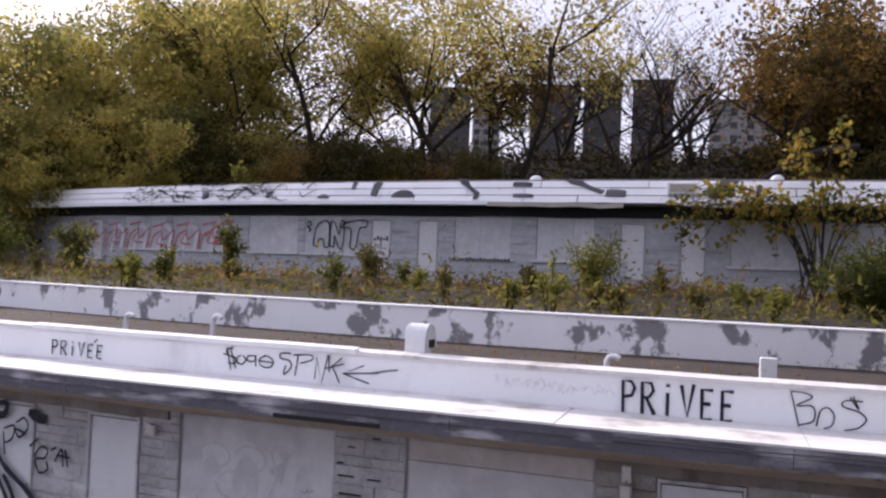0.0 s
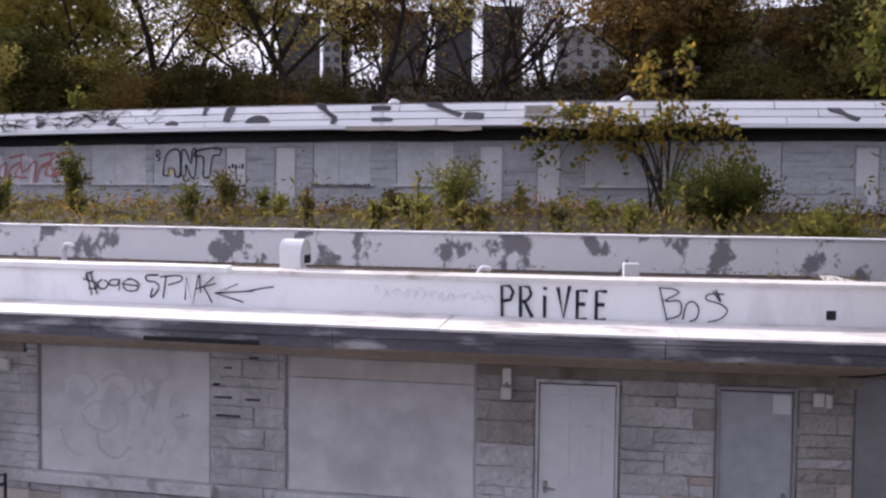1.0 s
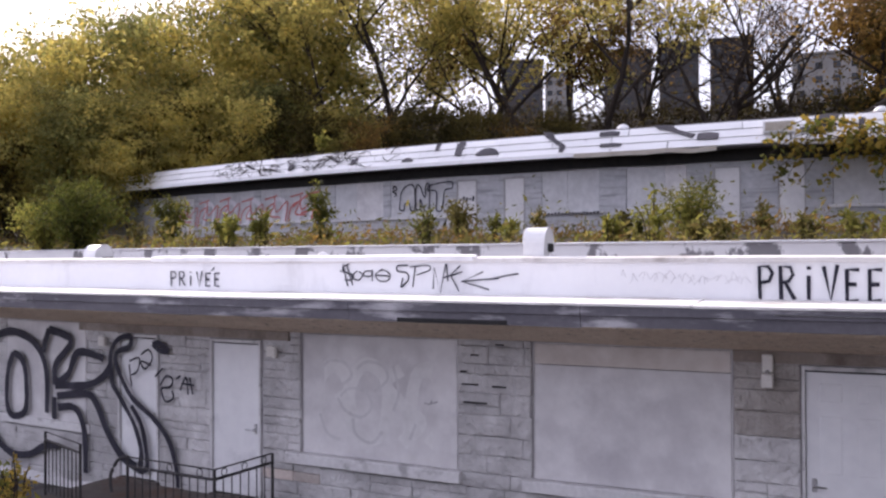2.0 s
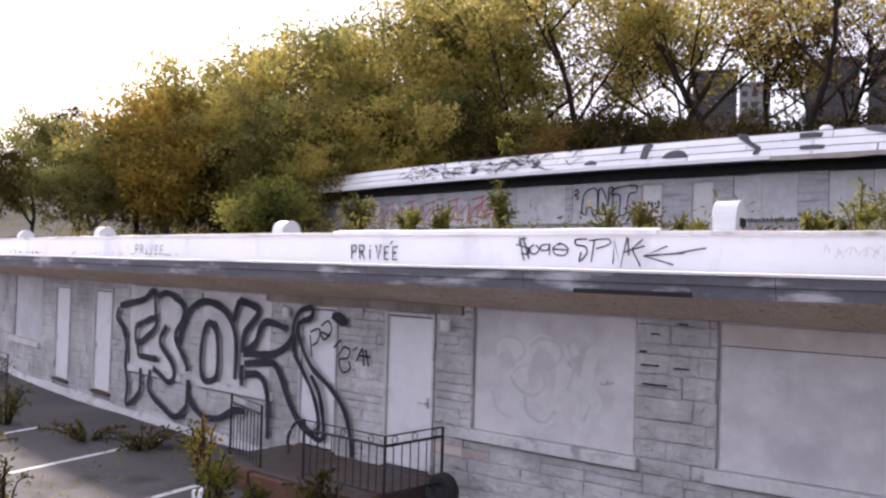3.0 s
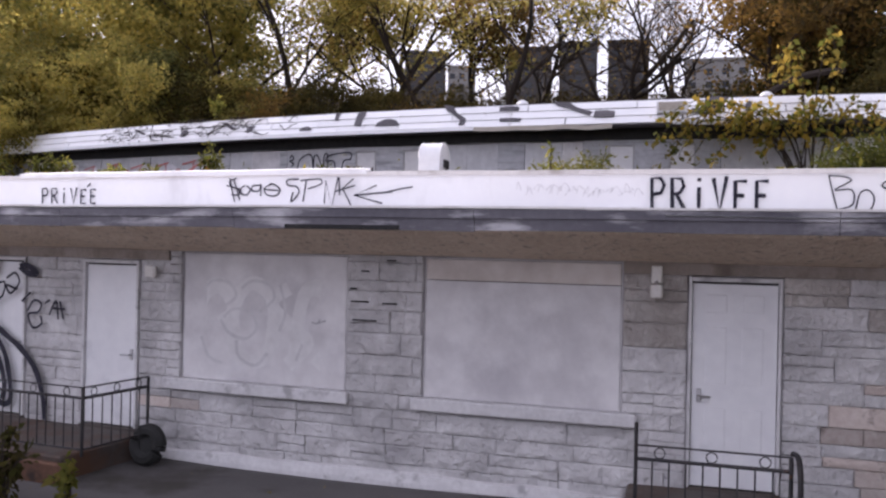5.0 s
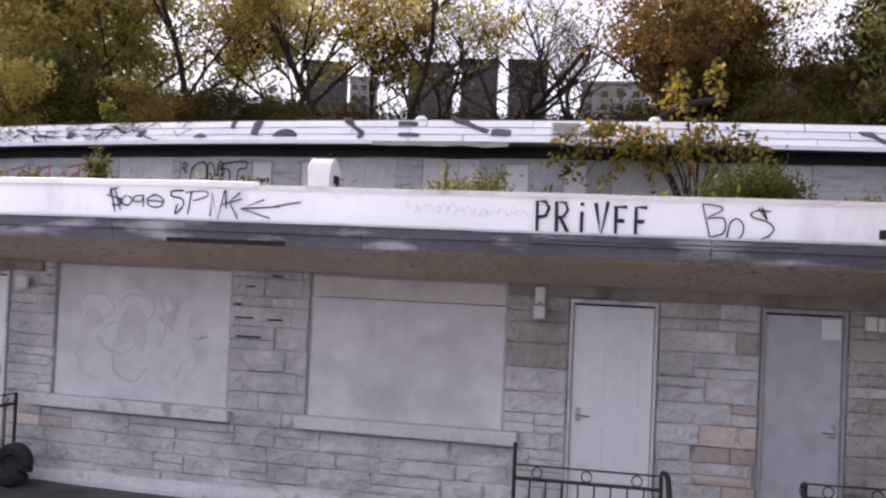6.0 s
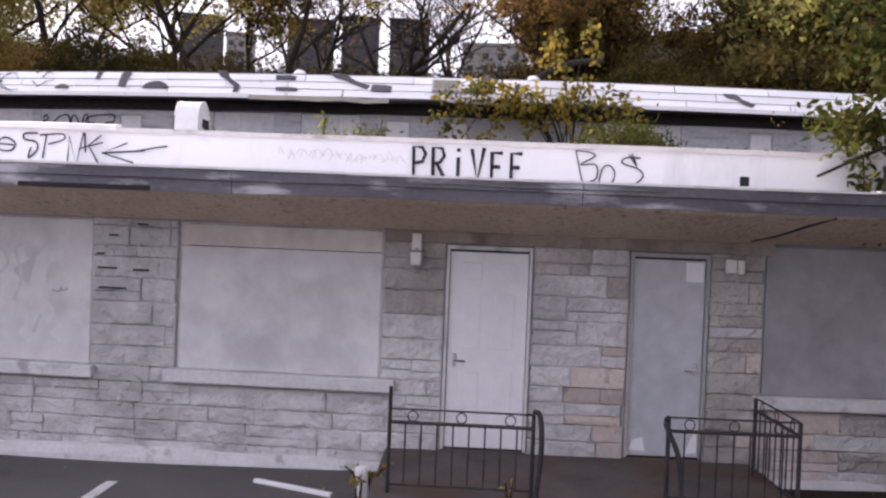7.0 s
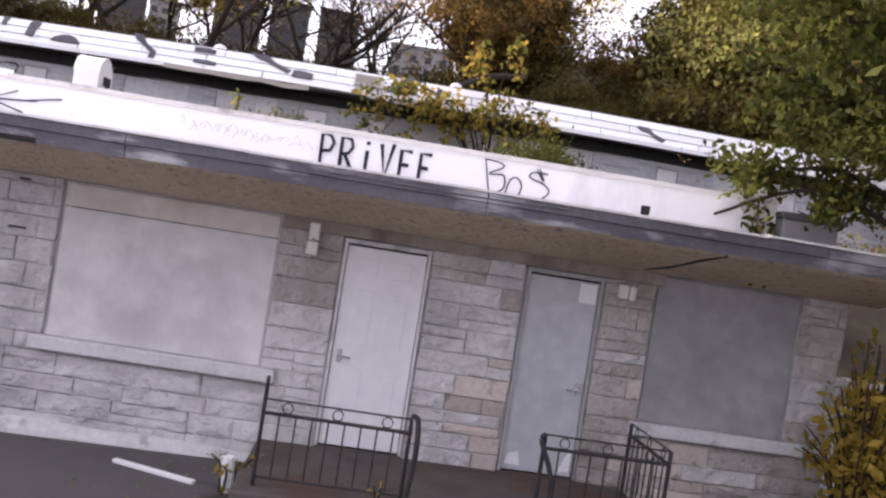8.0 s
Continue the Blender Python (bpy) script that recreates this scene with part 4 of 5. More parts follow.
# roof of the upper block
under = tagged(part("roof_upper", bend(bmesh.new(), upper, UL, UR, [(0.86, 6.93), (0.86, 7.0), (0.42, 7.9), (-0.2, 8.0), (-9.0, 8.1), (-9.0, 6.7), (-0.3, 6.72), (0.0, 6.93)], n=50), M_UNDER),
               "steep roof edge clad in torn white panels", "roof", kind="structure")
# the eave's shadow, built as a black strip along the wall top
part("frieze", bend(bmesh.new(), upper, UL, UR, [(0.004, 6.5), (0.05, 6.5), (0.05, 6.925), (0.004, 6.925)], n=50, wob=0.05), M_DARK, wall_upper, "black strip standing for the shadow under the eave")
rng = random.Random(11)
slope = math.atan2(0.9, 0.44)
for course in range(3):
    s = UL + course * 1.7
    while s < UR:
        ln = rng.uniform(2.2, 4.2)
        dd = 0.9 - course * 0.327 * math.cos(slope)
        zz = 7.0 + course * 0.327 * math.sin(slope)
        m = at_upper(s + ln / 2, dd, zz) @ Matrix.Rotation(slope - 0.1, 4, "X") @ Matrix.Rotation(radians(rng.gauss(0, 0.22)), 4, "Y")
        bm = bmesh.new()
        box(bm, -ln / 2, ln / 2 - (0.02 if rng.random() < 0.4 else 0.004), -0.01, 0.3, -0.02, 0.035, 0.004)
        part("panel", bm, M_PANEL, under, m=m)
        s += ln
# broken places in the cladding: dark openings with bent edges
BREAK = {"dome": [(math.cos(k * math.pi / 7) * 0.5, -0.4 + math.sin(k * math.pi / 7) * 0.9) for k in range(8)],
         "stub": [(-0.5, -0.5), (0.25, -0.55), (0.3, 0.0), (0.55, 0.42), (0.1, 0.55), (-0.45, 0.4)],
         "slash": [(-0.5, 0.5), (-0.1, 0.45), (0.12, 0.05), (0.5, -0.3), (0.42, -0.55), (0.15, -0.3), (-0.1, 0.0), (-0.35, 0.2)],
         "slot": [(-0.5, -0.4), (0.42, -0.5), (0.5, 0.3), (0.1, 0.5), (-0.48, 0.42)]}
for kind_, s, f, w, h in (("dome", -12.7, 0.25, 0.55, 0.2), ("stub", -11.3, 0.78, 0.22, 0.34), ("stub", -10.2, 0.6, 0.42, 0.62), ("dome", -8.9, 0.36, 1.0, 0.34), ("slash", -6.1, 0.68, 1.0, 0.75), ("stub", -5.7, 0.22, 0.24, 0.2),
                          ("slot", -3.9, 0.78, 0.75, 0.22), ("slot", -3.8, 0.28, 0.8, 0.16), ("slash", -1.5, 0.7, 1.5, 0.62), ("slot", -0.3, 0.4, 0.75, 0.3), ("stub", 3.5, 0.66, 0.75, 0.62), ("slot", 3.0, 0.42, 0.6, 0.22), ("stub", 4.6, 0.5, 0.2, 0.5),
                          ("slash", 12.5, 0.4, 1.1, 0.5), ("stub", -15.6, 0.4, 0.4, 0.25), ("slash", -16.9, 0.6, 0.8, 0.35), ("stub", -19.4, 0.35, 0.4, 0.3), ("slash", -22.4, 0.6, 0.9, 0.3)):
    bm = bmesh.new()
    outer = [bm.verts.new((w * (x + 0.08 * noise.noise((s + x * 9, y * 9, 1))), h * (y + 0.08 * noise.noise((s, x * 9, y * 9))), 0.012)) for x, y in BREAK[kind_]]
    base = [bm.verts.new((v.co.x * 1.06, v.co.y * 1.06, -0.02)) for v in outer]
    bm.faces.new(outer)
    for k in range(len(outer)):
        j = (k + 1) % len(outer)
        bm.faces.new((outer[k], base[k], base[j], outer[j]))
    part("tear", bm, M_UNDER, under, "dark torn patch", at_upper(s, 0.9 - 0.44 * f + 0.065, 7.02 + 0.9 * f) @ Matrix.Rotation(slope + 0.02, 4, "X"))
dead_vine = thing("dead_vine", Matrix.Identity(4), "thin dead brown vine twigs clinging to the upper roof", "vine")
r = random.Random(17)
for k in range(9):
    bm = bmesh.new()
    mid_s = -15.0 - k * 1.15
    for _ in range(10):
        q, f, ln = mid_s + r.gauss(0, 0.7), r.uniform(0.15, 1.02), r.uniform(0.25, 0.9)
        pts = []
        for i in range(4):
            pts.append(tuple(upper(q + ln * i / 3, 0.9 - 0.44 * f + 0.09, 7.02 + 0.9 * f)))
            f = min(1.05, max(0.05, f + r.gauss(0, 0.14)))
        tube(bm, pts, [0.022, 0.018, 0.014, 0.008], 4)
    tagged(part("twig", bm, M_BARK, dead_vine), kind="stuff")
part("eave_board", bend(bmesh.new(), upper, UL, -5.2, [(0.9, 6.9), (0.94, 6.9), (0.94, 7.05), (0.9, 7.05)]), M_PANEL, under, "white eave board")
part("eave_board", bend(bmesh.new(), upper, 9.0, UR, [(0.9, 6.9), (0.94, 6.9), (0.94, 7.05), (0.9, 7.05)]), M_PANEL, under, "white eave board")
part("eave_board", bend(bmesh.new(), upper, -5.2, 0.0, [(0.9, 6.84), (0.94, 6.84), (0.94, 7.0), (0.9, 7.0)], wob=0.12), M_BEIGE, under, "loose drooping eave board")
part("eave_board", boxed(-1.2, 1.2, -0.03, 0.03, -0.09, 0.09, 0.01, at_upper(3.3, 1.0, 6.95) @ Matrix.Rotation(radians(2), 4, "Y")), M_WHITE, under, "bright white replacement board")
ac = thing("air_conditioner", at_upper(2.05, 0.72, 7.32), "beige air conditioner box on the white roof", "air conditioner")
part("casing", boxed(-0.52, 0.52, -0.3, 0.5, 0, 0.42, 0.02), M_WHITE, ac)
part("grille", boxed(-0.44, 0.44, -0.315, -0.302, 0.07, 0.36, 0.004), M_BEIGE, ac)
for s in (-3.6, 5.2):
    v = thing("roof_dome", at_upper(s, -0.1, 7.82), "small white round vent on the roof ridge", "vent", "ridge vents")
    bm = bmesh.new()
    bmesh.ops.create_uvsphere(bm, u_segments=12, v_segments=6, radius=0.26)
    for q in bm.verts:
        q.co.z = max(-0.02, q.co.z * 0.9) + 0.1
    part("cap", bm, M_VENT, v)
    part("collar", tube(bmesh.new(), [(0, 0, -0.1), (0, 0, 0.12)], 0.18, 10), M_VENT, v)
step = thing("concrete_step", pose(*upper(-11.3, 1.0, land(*upper(-11.3, 1.0, 0).xy)), 0, 0, -7), "pale concrete step before an upper door", "step")
part("block", boxed(-0.9, 0.9, -0.5, 0.5, -0.1, 0.3, 0.03), M_SILL, step)

# ---- far buildings ----
def far_block(name, az, width, dist, top, mat, label, floors):
    a = radians(az)
    x, y = 2.7 + math.sin(a) * dist, -9 + math.cos(a) * dist
    t = thing(name, pose(x, y, 0, 0, 0, -az), label, "building", "far towers")
    dp = width * 0.9
    part("wall", boxed(-width / 2, width / 2, 0, dp, -5, top, 0.15), mat, t)
    part("roof", boxed(-width / 2 - 0.3, width / 2 + 0.3, -0.3, dp + 0.3, top, top + 0.7, 0.05), mat, t)
    n = max(3, int(width / 3.4))
    win = mesh_of("window", boxed(-0.75, 0.75, -0.06, 0.02, 0, 1.5), M_GLASSY)
    for f in range(floors):
        for i in range(n):
            ob = part("window", win, None, t, m=pose(-width / 2 + (i + 0.5) * width / n, 0, top - 3.2 - f * 3.0))
    return t


D = 210.0
for az, wd, el in ((-11.4, 3.0, 12.95), (-8.2, 2.45, 13.25), (-5.0, 2.6, 13.3), (-18.2, 2.7, 12.6)):
    far_block("tower_block", az, 2 * D * math.tan(radians(wd / 2)), D, 3.0 + D * math.tan(radians(el)), M_TOWER, "dark concrete tower block behind the trees", 5)
far_block("apartment_block", 0.5, 2 * D * math.tan(radians(2.0)), D, 3.0 + D * math.tan(radians(12.0)), M_TOWER_PALE, "pale apartment block behind the trees", 4)
far_block("apartment_block", -15.8, 2 * D * math.tan(radians(1.1)), D * 1.2, 3.0 + D * 1.2 * math.tan(radians(11.8)), M_TOWER_PALE, "pale far apartment block", 4)
far_block("long_block", 12.5, 2 * D * math.tan(radians(8.2)), D, 3.0 + D * math.tan(radians(12.6)), M_TOWER, "long dark flat-roofed building behind the trees", 4)


# ---- plants ----
def leaf_mesh(name, centres, size, seed, mat, aspect=0.55, droop=0.0):
    """Many small folded leaves."""
    r = np.random.RandomState(seed)
    c = np.asarray(centres, dtype=float)
    n = len(c)
    ax = r.normal(size=(n, 3))
    ax[:, 2] -= droop
    ax /= np.linalg.norm(ax, axis=1)[:, None]
    sd = np.cross(ax, r.normal(size=(n, 3)))
    sd /= np.linalg.norm(sd, axis=1)[:, None] + 1e-9
    up_ = np.cross(ax, sd)
    sz = (size * r.uniform(0.55, 1.35, n))[:, None]
    v = np.stack([c - ax * sz * 0.5, c + sd * sz * aspect * 0.5 + up_ * sz * 0.1, c + ax * sz * 0.5, c - sd * sz * aspect * 0.5 + up_ * sz * 0.1], 1).reshape(-1, 3)
    me = bpy.data.meshes.new(name)
    me.vertices.add(4 * n)
    me.vertices.foreach_set("co", v.ravel())
    me.loops.add(4 * n)
    me.loops.foreach_set("vertex_index", np.arange(4 * n, dtype=np.int32))
    me.polygons.add(n)
    me.polygons.foreach_set("loop_start", np.arange(0, 4 * n, 4, dtype=np.int32))
    me.update(calc_edges=True)
    me.materials.append(mat)
    return me


def grow(r, p, way, length, rad, depth, out, tips, spread=0.7, up_pull=0.25, kids=(3, 5), low=0.25):
    """A limb of bent segments, then its side limbs."""
    pts, rads = [p.copy()], [rad]
    d = way.normalized()
    n = 5 if depth > 1 else 4
    for i in range(n):
        d = (d + Vector((r.gauss(0, 0.16), r.gauss(0, 0.16), r.gauss(0, 0.1) + up_pull * 0.12))).normalized()
        p = p + d * (length / n)
        pts.append(p.copy())
        rads.append(rad * (1 - 0.62 * (i + 1) / n))
        if depth <= 1:
            tips.append((p.copy(), length))
    out.append((pts, rads, depth))
    if depth > 0:
        for k in range(r.randint(*kids)):
            f = r.uniform(low, 1.0)
            i = min(n - 1, int(f * n))
            base = pts[i].lerp(pts[i + 1], f * n - i)
            a = r.uniform(0, 6.2832)
            side = Vector((math.cos(a), math.sin(a), r.uniform(-0.15, 0.75)))
            grow(r, base, (d * (1 - spread) + side * spread).normalized(), length * r.uniform(0.5, 0.75), rads[i] * 0.62, depth - 1, out, tips, spread, up_pull, kids)


def tree(name, seed, height, trunk_r, leaves, leaf_size, mat, label, clump=0.8, depth=3, trunk_part=0.45, spread=0.62, stems=1, lean=0.08, kids=(3, 5), droop=0.0, low=0.25, full=0.0):
    r = random.Random(seed)
    t = thing(name, Matrix.Identity(4), label, "tree", "")
    out, tips = [], []
    for k in range(stems):
        a = r.uniform(0, 6.28)
        q = lean if stems == 1 else 0.28
        grow(r, Vector((0.25 * k * math.cos(a), 0.25 * k * math.sin(a), -0.3)), Vector((q * math.cos(a), q * math.sin(a), 1)), height * trunk_part * (1 if k == 0 else 0.85), trunk_r / (1 + 0.3 * k), depth, out, tips, spread, 0.5, kids, low)
    bm = bmesh.new()
    lb = bmesh.new()
    for pts, rads, dp in out:
        if dp == depth:
            tube(bm, pts, rads, 8)
        else:
            tube(lb, pts, [max(x, 0.006) for x in rads], 5 if dp > 0 else 3)
    part("trunk", bm, M_BARK, t)
    tagged(part("branchwork", lb, M_BARK, t), kind="stuff")
    if leaves:
        q = np.random.RandomState(seed)
        tp = np.array([list(x[0]) for x in tips])
        # uneven clumps: some twigs carry many leaves and some few
        weight = q.gamma(0.9, 1.0, len(tp))
        idx = q.choice(len(tp), leaves, p=weight / weight.sum())
        c = tp[idx] + q.normal(size=(leaves, 3)) * clump * np.array([1, 1, 0.7])
        c[:, 2] -= droop * q.uniform(0, 1, leaves)
        if full:
            # small clumps through the body of the crown, with an uneven outline
            k = int(leaves * full)
            ways = q.normal(size=(260, 3))
            ways /= np.linalg.norm(ways, axis=1)[:, None]
            edge_ = np.array([1.0 + 0.35 * noise.noise(Vector(w_) * 1.9 + Vector((seed, 0, 0))) for w_ in ways])
            mids = ways * (edge_ * q.uniform(0.15, 1.0, 260) ** 0.45)[:, None] * np.array([0.33, 0.33, 0.42]) * height + np.array([0, 0, 0.56 * height])
            which = q.choice(260, k, p=(lambda g: g / g.sum())(q.gamma(1.2, 1.0, 260)))
            c[:k] = mids[which] + q.normal(size=(k, 3)) * np.array([0.55, 0.55, 0.32])
        part("crown", leaf_mesh("crown", c, leaf_size, seed, mat), None, t)
    return t


def plant_at(proto, x, y, turn, scale=1.0, label=""):
    t = copy_thing(proto, pose(x, y, land(x, y) - 0.1, 0, 0, turn))
    t.scale = (scale, scale, scale)
    return tagged(t, label)


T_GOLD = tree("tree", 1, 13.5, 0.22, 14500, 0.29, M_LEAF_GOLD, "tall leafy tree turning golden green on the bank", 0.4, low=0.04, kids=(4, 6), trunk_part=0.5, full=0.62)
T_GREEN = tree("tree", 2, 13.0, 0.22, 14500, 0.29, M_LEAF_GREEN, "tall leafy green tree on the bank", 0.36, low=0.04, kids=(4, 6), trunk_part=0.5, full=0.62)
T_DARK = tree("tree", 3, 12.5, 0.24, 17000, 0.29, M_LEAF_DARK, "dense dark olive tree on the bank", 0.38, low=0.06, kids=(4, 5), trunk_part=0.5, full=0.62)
T_RUST = tree("tree", 4, 12.5, 0.18, 6500, 0.25, M_LEAF_RUST, "thin tree with sparse brown leaves", 0.34, trunk_part=0.5, full=0.2)
T_BARE = tree("tree", 5, 13.0, 0.2, 1000, 0.18, M_LEAF_RUST, "nearly bare tree with dark branches", 0.5, stems=3, trunk_part=0.55, kids=(4, 6))
T_BARE2 = tree("tree", 6, 13.5, 0.19, 4600, 0.22, M_LEAF_GOLD, "slender tree with few remaining leaves", 0.45, trunk_part=0.6, lean=0.2)
T_YELLOW = tree("tree", 7, 9.0, 0.16, 11000, 0.31, M_LEAF_YELLOW, "bright yellow autumn tree", 0.45, low=0.06, full=0.62)
T_SHADE = tree("tree", 8, 12.5, 0.24, 30000, 0.15, M_LEAF_NEAR, "dense dark green tree added beside the car park for shade", 0.4, low=0.06, kids=(4, 5), trunk_part=0.5, full=0.6)
PROTOS = [T_SHADE, T_GOLD, T_GREEN, T_DARK, T_RUST, T_BARE, T_BARE2, T_YELLOW]


def by_angle(proto, az, dist, turn, scale=1.0):
    a = radians(az)
    return plant_at(proto, 2.7 + math.sin(a) * dist, -9 + math.cos(a) * dist, turn, scale)


for k, (proto, az, dist, scale) in enumerate((
        (T_DARK, -66, 62, 0.42), (T_DARK, -63, 60, 0.5), (T_GREEN, -60.5, 62, 0.66), (T_DARK, -58, 66, 0.74), (T_YELLOW, -54.6, 58, 1.12), (T_YELLOW, -51.8, 57, 1.1), (T_GREEN, -53, 64, 0.9),
        (T_GOLD, -49.5, 60, 0.98), (T_GREEN, -47.5, 64, 1.12), (T_GOLD, -45, 58, 1.1), (T_GREEN, -42.4, 62, 1.14), (T_GOLD, -39.8, 58, 1.06), (T_GREEN, -37, 62, 1.15), (T_GOLD, -34, 58, 1.15),
        (T_GREEN, -31.2, 62, 1.1), (T_BARE2, -28.8, 56, 1.35), (T_BARE2, -26.2, 56, 1.35), (T_RUST, -24.2, 60, 1.15), (T_BARE2, -21.5, 54, 1.35), (T_BARE2, -19.2, 58, 1.2), (T_BARE2, -17.2, 54, 1.35),
        (T_RUST, -15.2, 56, 1.05), (T_BARE2, -13.4, 52, 1.3), (T_BARE, -10.6, 60, 1.0), (T_BARE, -5.8, 52, 1.3), (T_BARE, -1.8, 58, 1.0),
        (T_RUST, 3.6, 47, 1.2), (T_DARK, 6.2, 48, 0.85), (T_RUST, 5.4, 50, 1.25), (T_DARK, 7.0, 52, 0.85), (T_BARE2, 10.5, 53, 0.9), (T_RUST, 13.5, 50, 0.8), (T_DARK, 18.2, 50, 1.0), (T_GREEN, 20.8, 46, 1.05),
        (T_DARK, 22, 44, 1.2), (T_GREEN, 25, 44, 1.2), (T_DARK, 28.5, 40, 1.1), (T_GREEN, 32, 40, 1.1), (T_GREEN, 36, 40, 1.0), (T_DARK, 40, 42, 1.0),
        (T_GOLD, -38.4, 52, 0.8), (T_GREEN, -57, 56, 0.55), (T_YELLOW, -53, 54, 0.8), (T_DARK, -50, 55, 0.5), (T_GOLD, -48.5, 54, 0.75), (T_GREEN, -46, 53, 0.7), (T_GOLD, -43, 52, 0.75), (T_DARK, -40.5, 53, 0.7), (T_GOLD, -38, 52, 0.75), (T_GREEN, -35, 53, 0.7), (T_DARK, -32.5, 52, 0.65),
        (T_GOLD, -30, 52, 0.6), (T_RUST, -27.5, 50, 0.6), (T_DARK, -25, 50, 0.55), (T_DARK, -21.5, 50, 0.5), (T_RUST, -18.5, 49, 0.5), (T_DARK, -15.5, 50, 0.4), (T_RUST, -11, 48, 0.35), (T_RUST, 4, 45, 0.5), (T_DARK, 10, 44, 0.55), (T_DARK, 13.5, 43, 0.55), (T_RUST, 16, 40, 0.5), (T_DARK, 19, 42, 0.6), (T_DARK, 23, 40, 0.6))):
    by_angle(proto, az, dist, k * 67 % 360, scale)
# trees added beside the car park, mostly unseen, to darken the wall's right
for x, y, turn, k in ((13.0, 1.6, 20, 1.1), (12.6, -4.5, 140, 1.1), (13.8, -10.5, 260, 1.05), (11.6, -15.5, 40, 1.0), (19.0, 1.5, 310, 1.1)):
    plant_at(T_SHADE, x, y, turn, k)
for p in PROTOS:
    for o in (*p.children_recursive, p):
        bpy.data.objects.remove(o)

# a leaning dark limb over the upper roof
limb = thing("fallen_limb", pose(3.4, 31, land(3.4, 31)), "dark leaning limb behind the upper roof", "branch")
part("wood", tube(bmesh.new(), smooth_line([(-1.5, 0, 3.2), (0.5, 0, 4.6), (3.0, 0.5, 6.2), (5.0, 1, 6.6)]), 0.16, 6), M_BARK, limb)
part("twig", tube(bmesh.new(), smooth_line([(-1.5, 0, 3.2), (-1.9, 0, 1.5), (-2.0, 0, -0.3)]), 0.18, 6), M_BARK, limb)

# near tree at the end of the low block
near = thing("tree", pose(8.1, -0.4, land(8.1, -0.4)), "slender green tree beside the end of the low block", "tree")
r = random.Random(21)
trunk_line = smooth_line([(0, 0, -0.2), (0.05, 0, 2.0), (-0.02, 0.05, 4.5), (0.1, 0.1, 7.0), (0.15, 0.1, 9.0)], 6)
part("trunk", tube(bmesh.new(), trunk_line, [0.12 * (1 - 0.85 * i / len(trunk_line)) for i in range(len(trunk_line))], 8), M_BARK, near)
pts = []
for k in range(26):
    z = 2.85 + 5.7 * (k / 26.0)
    a = radians(180 + r.uniform(-75, 60)) if k % 3 else r.uniform(0, 6.28)
    ln = r.uniform(1.3, 2.5) * (1.0 if z < 6 else 0.75)
    way = Vector((math.cos(a), math.sin(a) * 0.75 - 0.2, 0))
    line = smooth_line([(0, 0, z), tuple(way * ln * 0.5 + Vector((0, 0, z + 0.35))), tuple(way * ln + Vector((0, 0, z + r.uniform(-0.1, 0.5))))], 6)
    bm = tube(bmesh.new(), line, [0.035 * (1 - 0.8 * i / len(line)) + 0.004 for i in range(len(line))], 5)
    for _ in range(9):
        p = Vector(line[r.randint(4, len(line) - 1)])
        q = p + Vector((r.gauss(0, 0.35), r.gauss(0, 0.3), r.gauss(0.0, 0.3)))
        tube(bm, [p, p.lerp(q, 0.5) + Vector((0, 0, 0.05)), q], [0.009, 0.007, 0.003], 3)
        pts += [tuple(p.lerp(q, r.uniform(0.2, 1.1))) for _ in range(105)]
    part("bough", bm, M_BARK, near)
q = np.random.RandomState(21)
pts = np.array(pts) + q.normal(size=(len(pts), 3)) * 0.09
order = q.permutation(len(pts))
part("crown", leaf_mesh("crown", pts[order[:len(pts) * 4 // 5]], 0.1, 21, M_LEAF_NEAR, 0.5), None, near)
part("yellowing_leaves", leaf_mesh("yellowing_leaves", pts[order[len(pts) * 4 // 5:]], 0.1, 22, M_LEAF_LIGHT, 0.5), None, near)


def bush(name, x, y, z, w, h, leaves, size, mat, label, seed, stems=16, droop=0.0, category="bush"):
    r = random.Random(seed)
    b = thing(name, pose(x, y, z), label, category)
    bm = bmesh.new()
    pts = []
    for k in range(stems):
        a, f = r.uniform(0, 6.28), r.uniform(0.15, 1.0)
        tip = Vector((math.cos(a) * w / 2 * f, math.sin(a) * w / 2 * f, h * r.uniform(0.55, 1.0) * (1 - 0.35 * f)))
        line = smooth_line([(0.08 * math.cos(a), 0.08 * math.sin(a), -0.05), tuple(tip * 0.5 + Vector((0, 0, h * 0.12))), tuple(tip)], 4)
        tube(bm, line, [0.014 * (1 - 0.8 * i / len(line)) + 0.003 for i in range(len(line))], 3)
        pts += [line[int((0.25 + 0.75 * r.random()) * (len(line) - 1))] for _ in range(max(1, leaves // stems))]
    tagged(part("stem", bm, M_BARK, b), kind="stuff")
    q = np.random.RandomState(seed)
    c = np.array(pts) + q.normal(size=(len(pts), 3)) * min(w, h) * 0.075
    c[:, 2] = np.maximum(c[:, 2], 0.02)
    part("leaves", leaf_mesh("leaves", c, size, seed, mat, 0.45, droop), None, b)
    return b


bush("bush", 6.7, 14.0, land(6.7, 14.0), 3.4, 2.2, 9000, 0.10, M_LEAF_NEAR, "feathery green bush on the terrace", 31, 60)
bush("bush", -19.0, 12.0, land(-19, 12.0), 3.4, 2.6, 9000, 0.12, M_LEAF_NEAR, "feathery green bush behind the parapet", 32, 60)
bush("bush", -21.5, 13.0, land(-21.5, 13.0), 2.6, 2.2, 5000, 0.12, M_LEAF_LIGHT, "pale green bush behind the parapet", 33, 40)
bush("sapling", -14.0, 18.5, land(-14.0, 18.5), 1.3, 2.6, 900, 0.17, M_LEAF_LIGHT, "tall yellow-green sapling on the terrace", 34, 9)
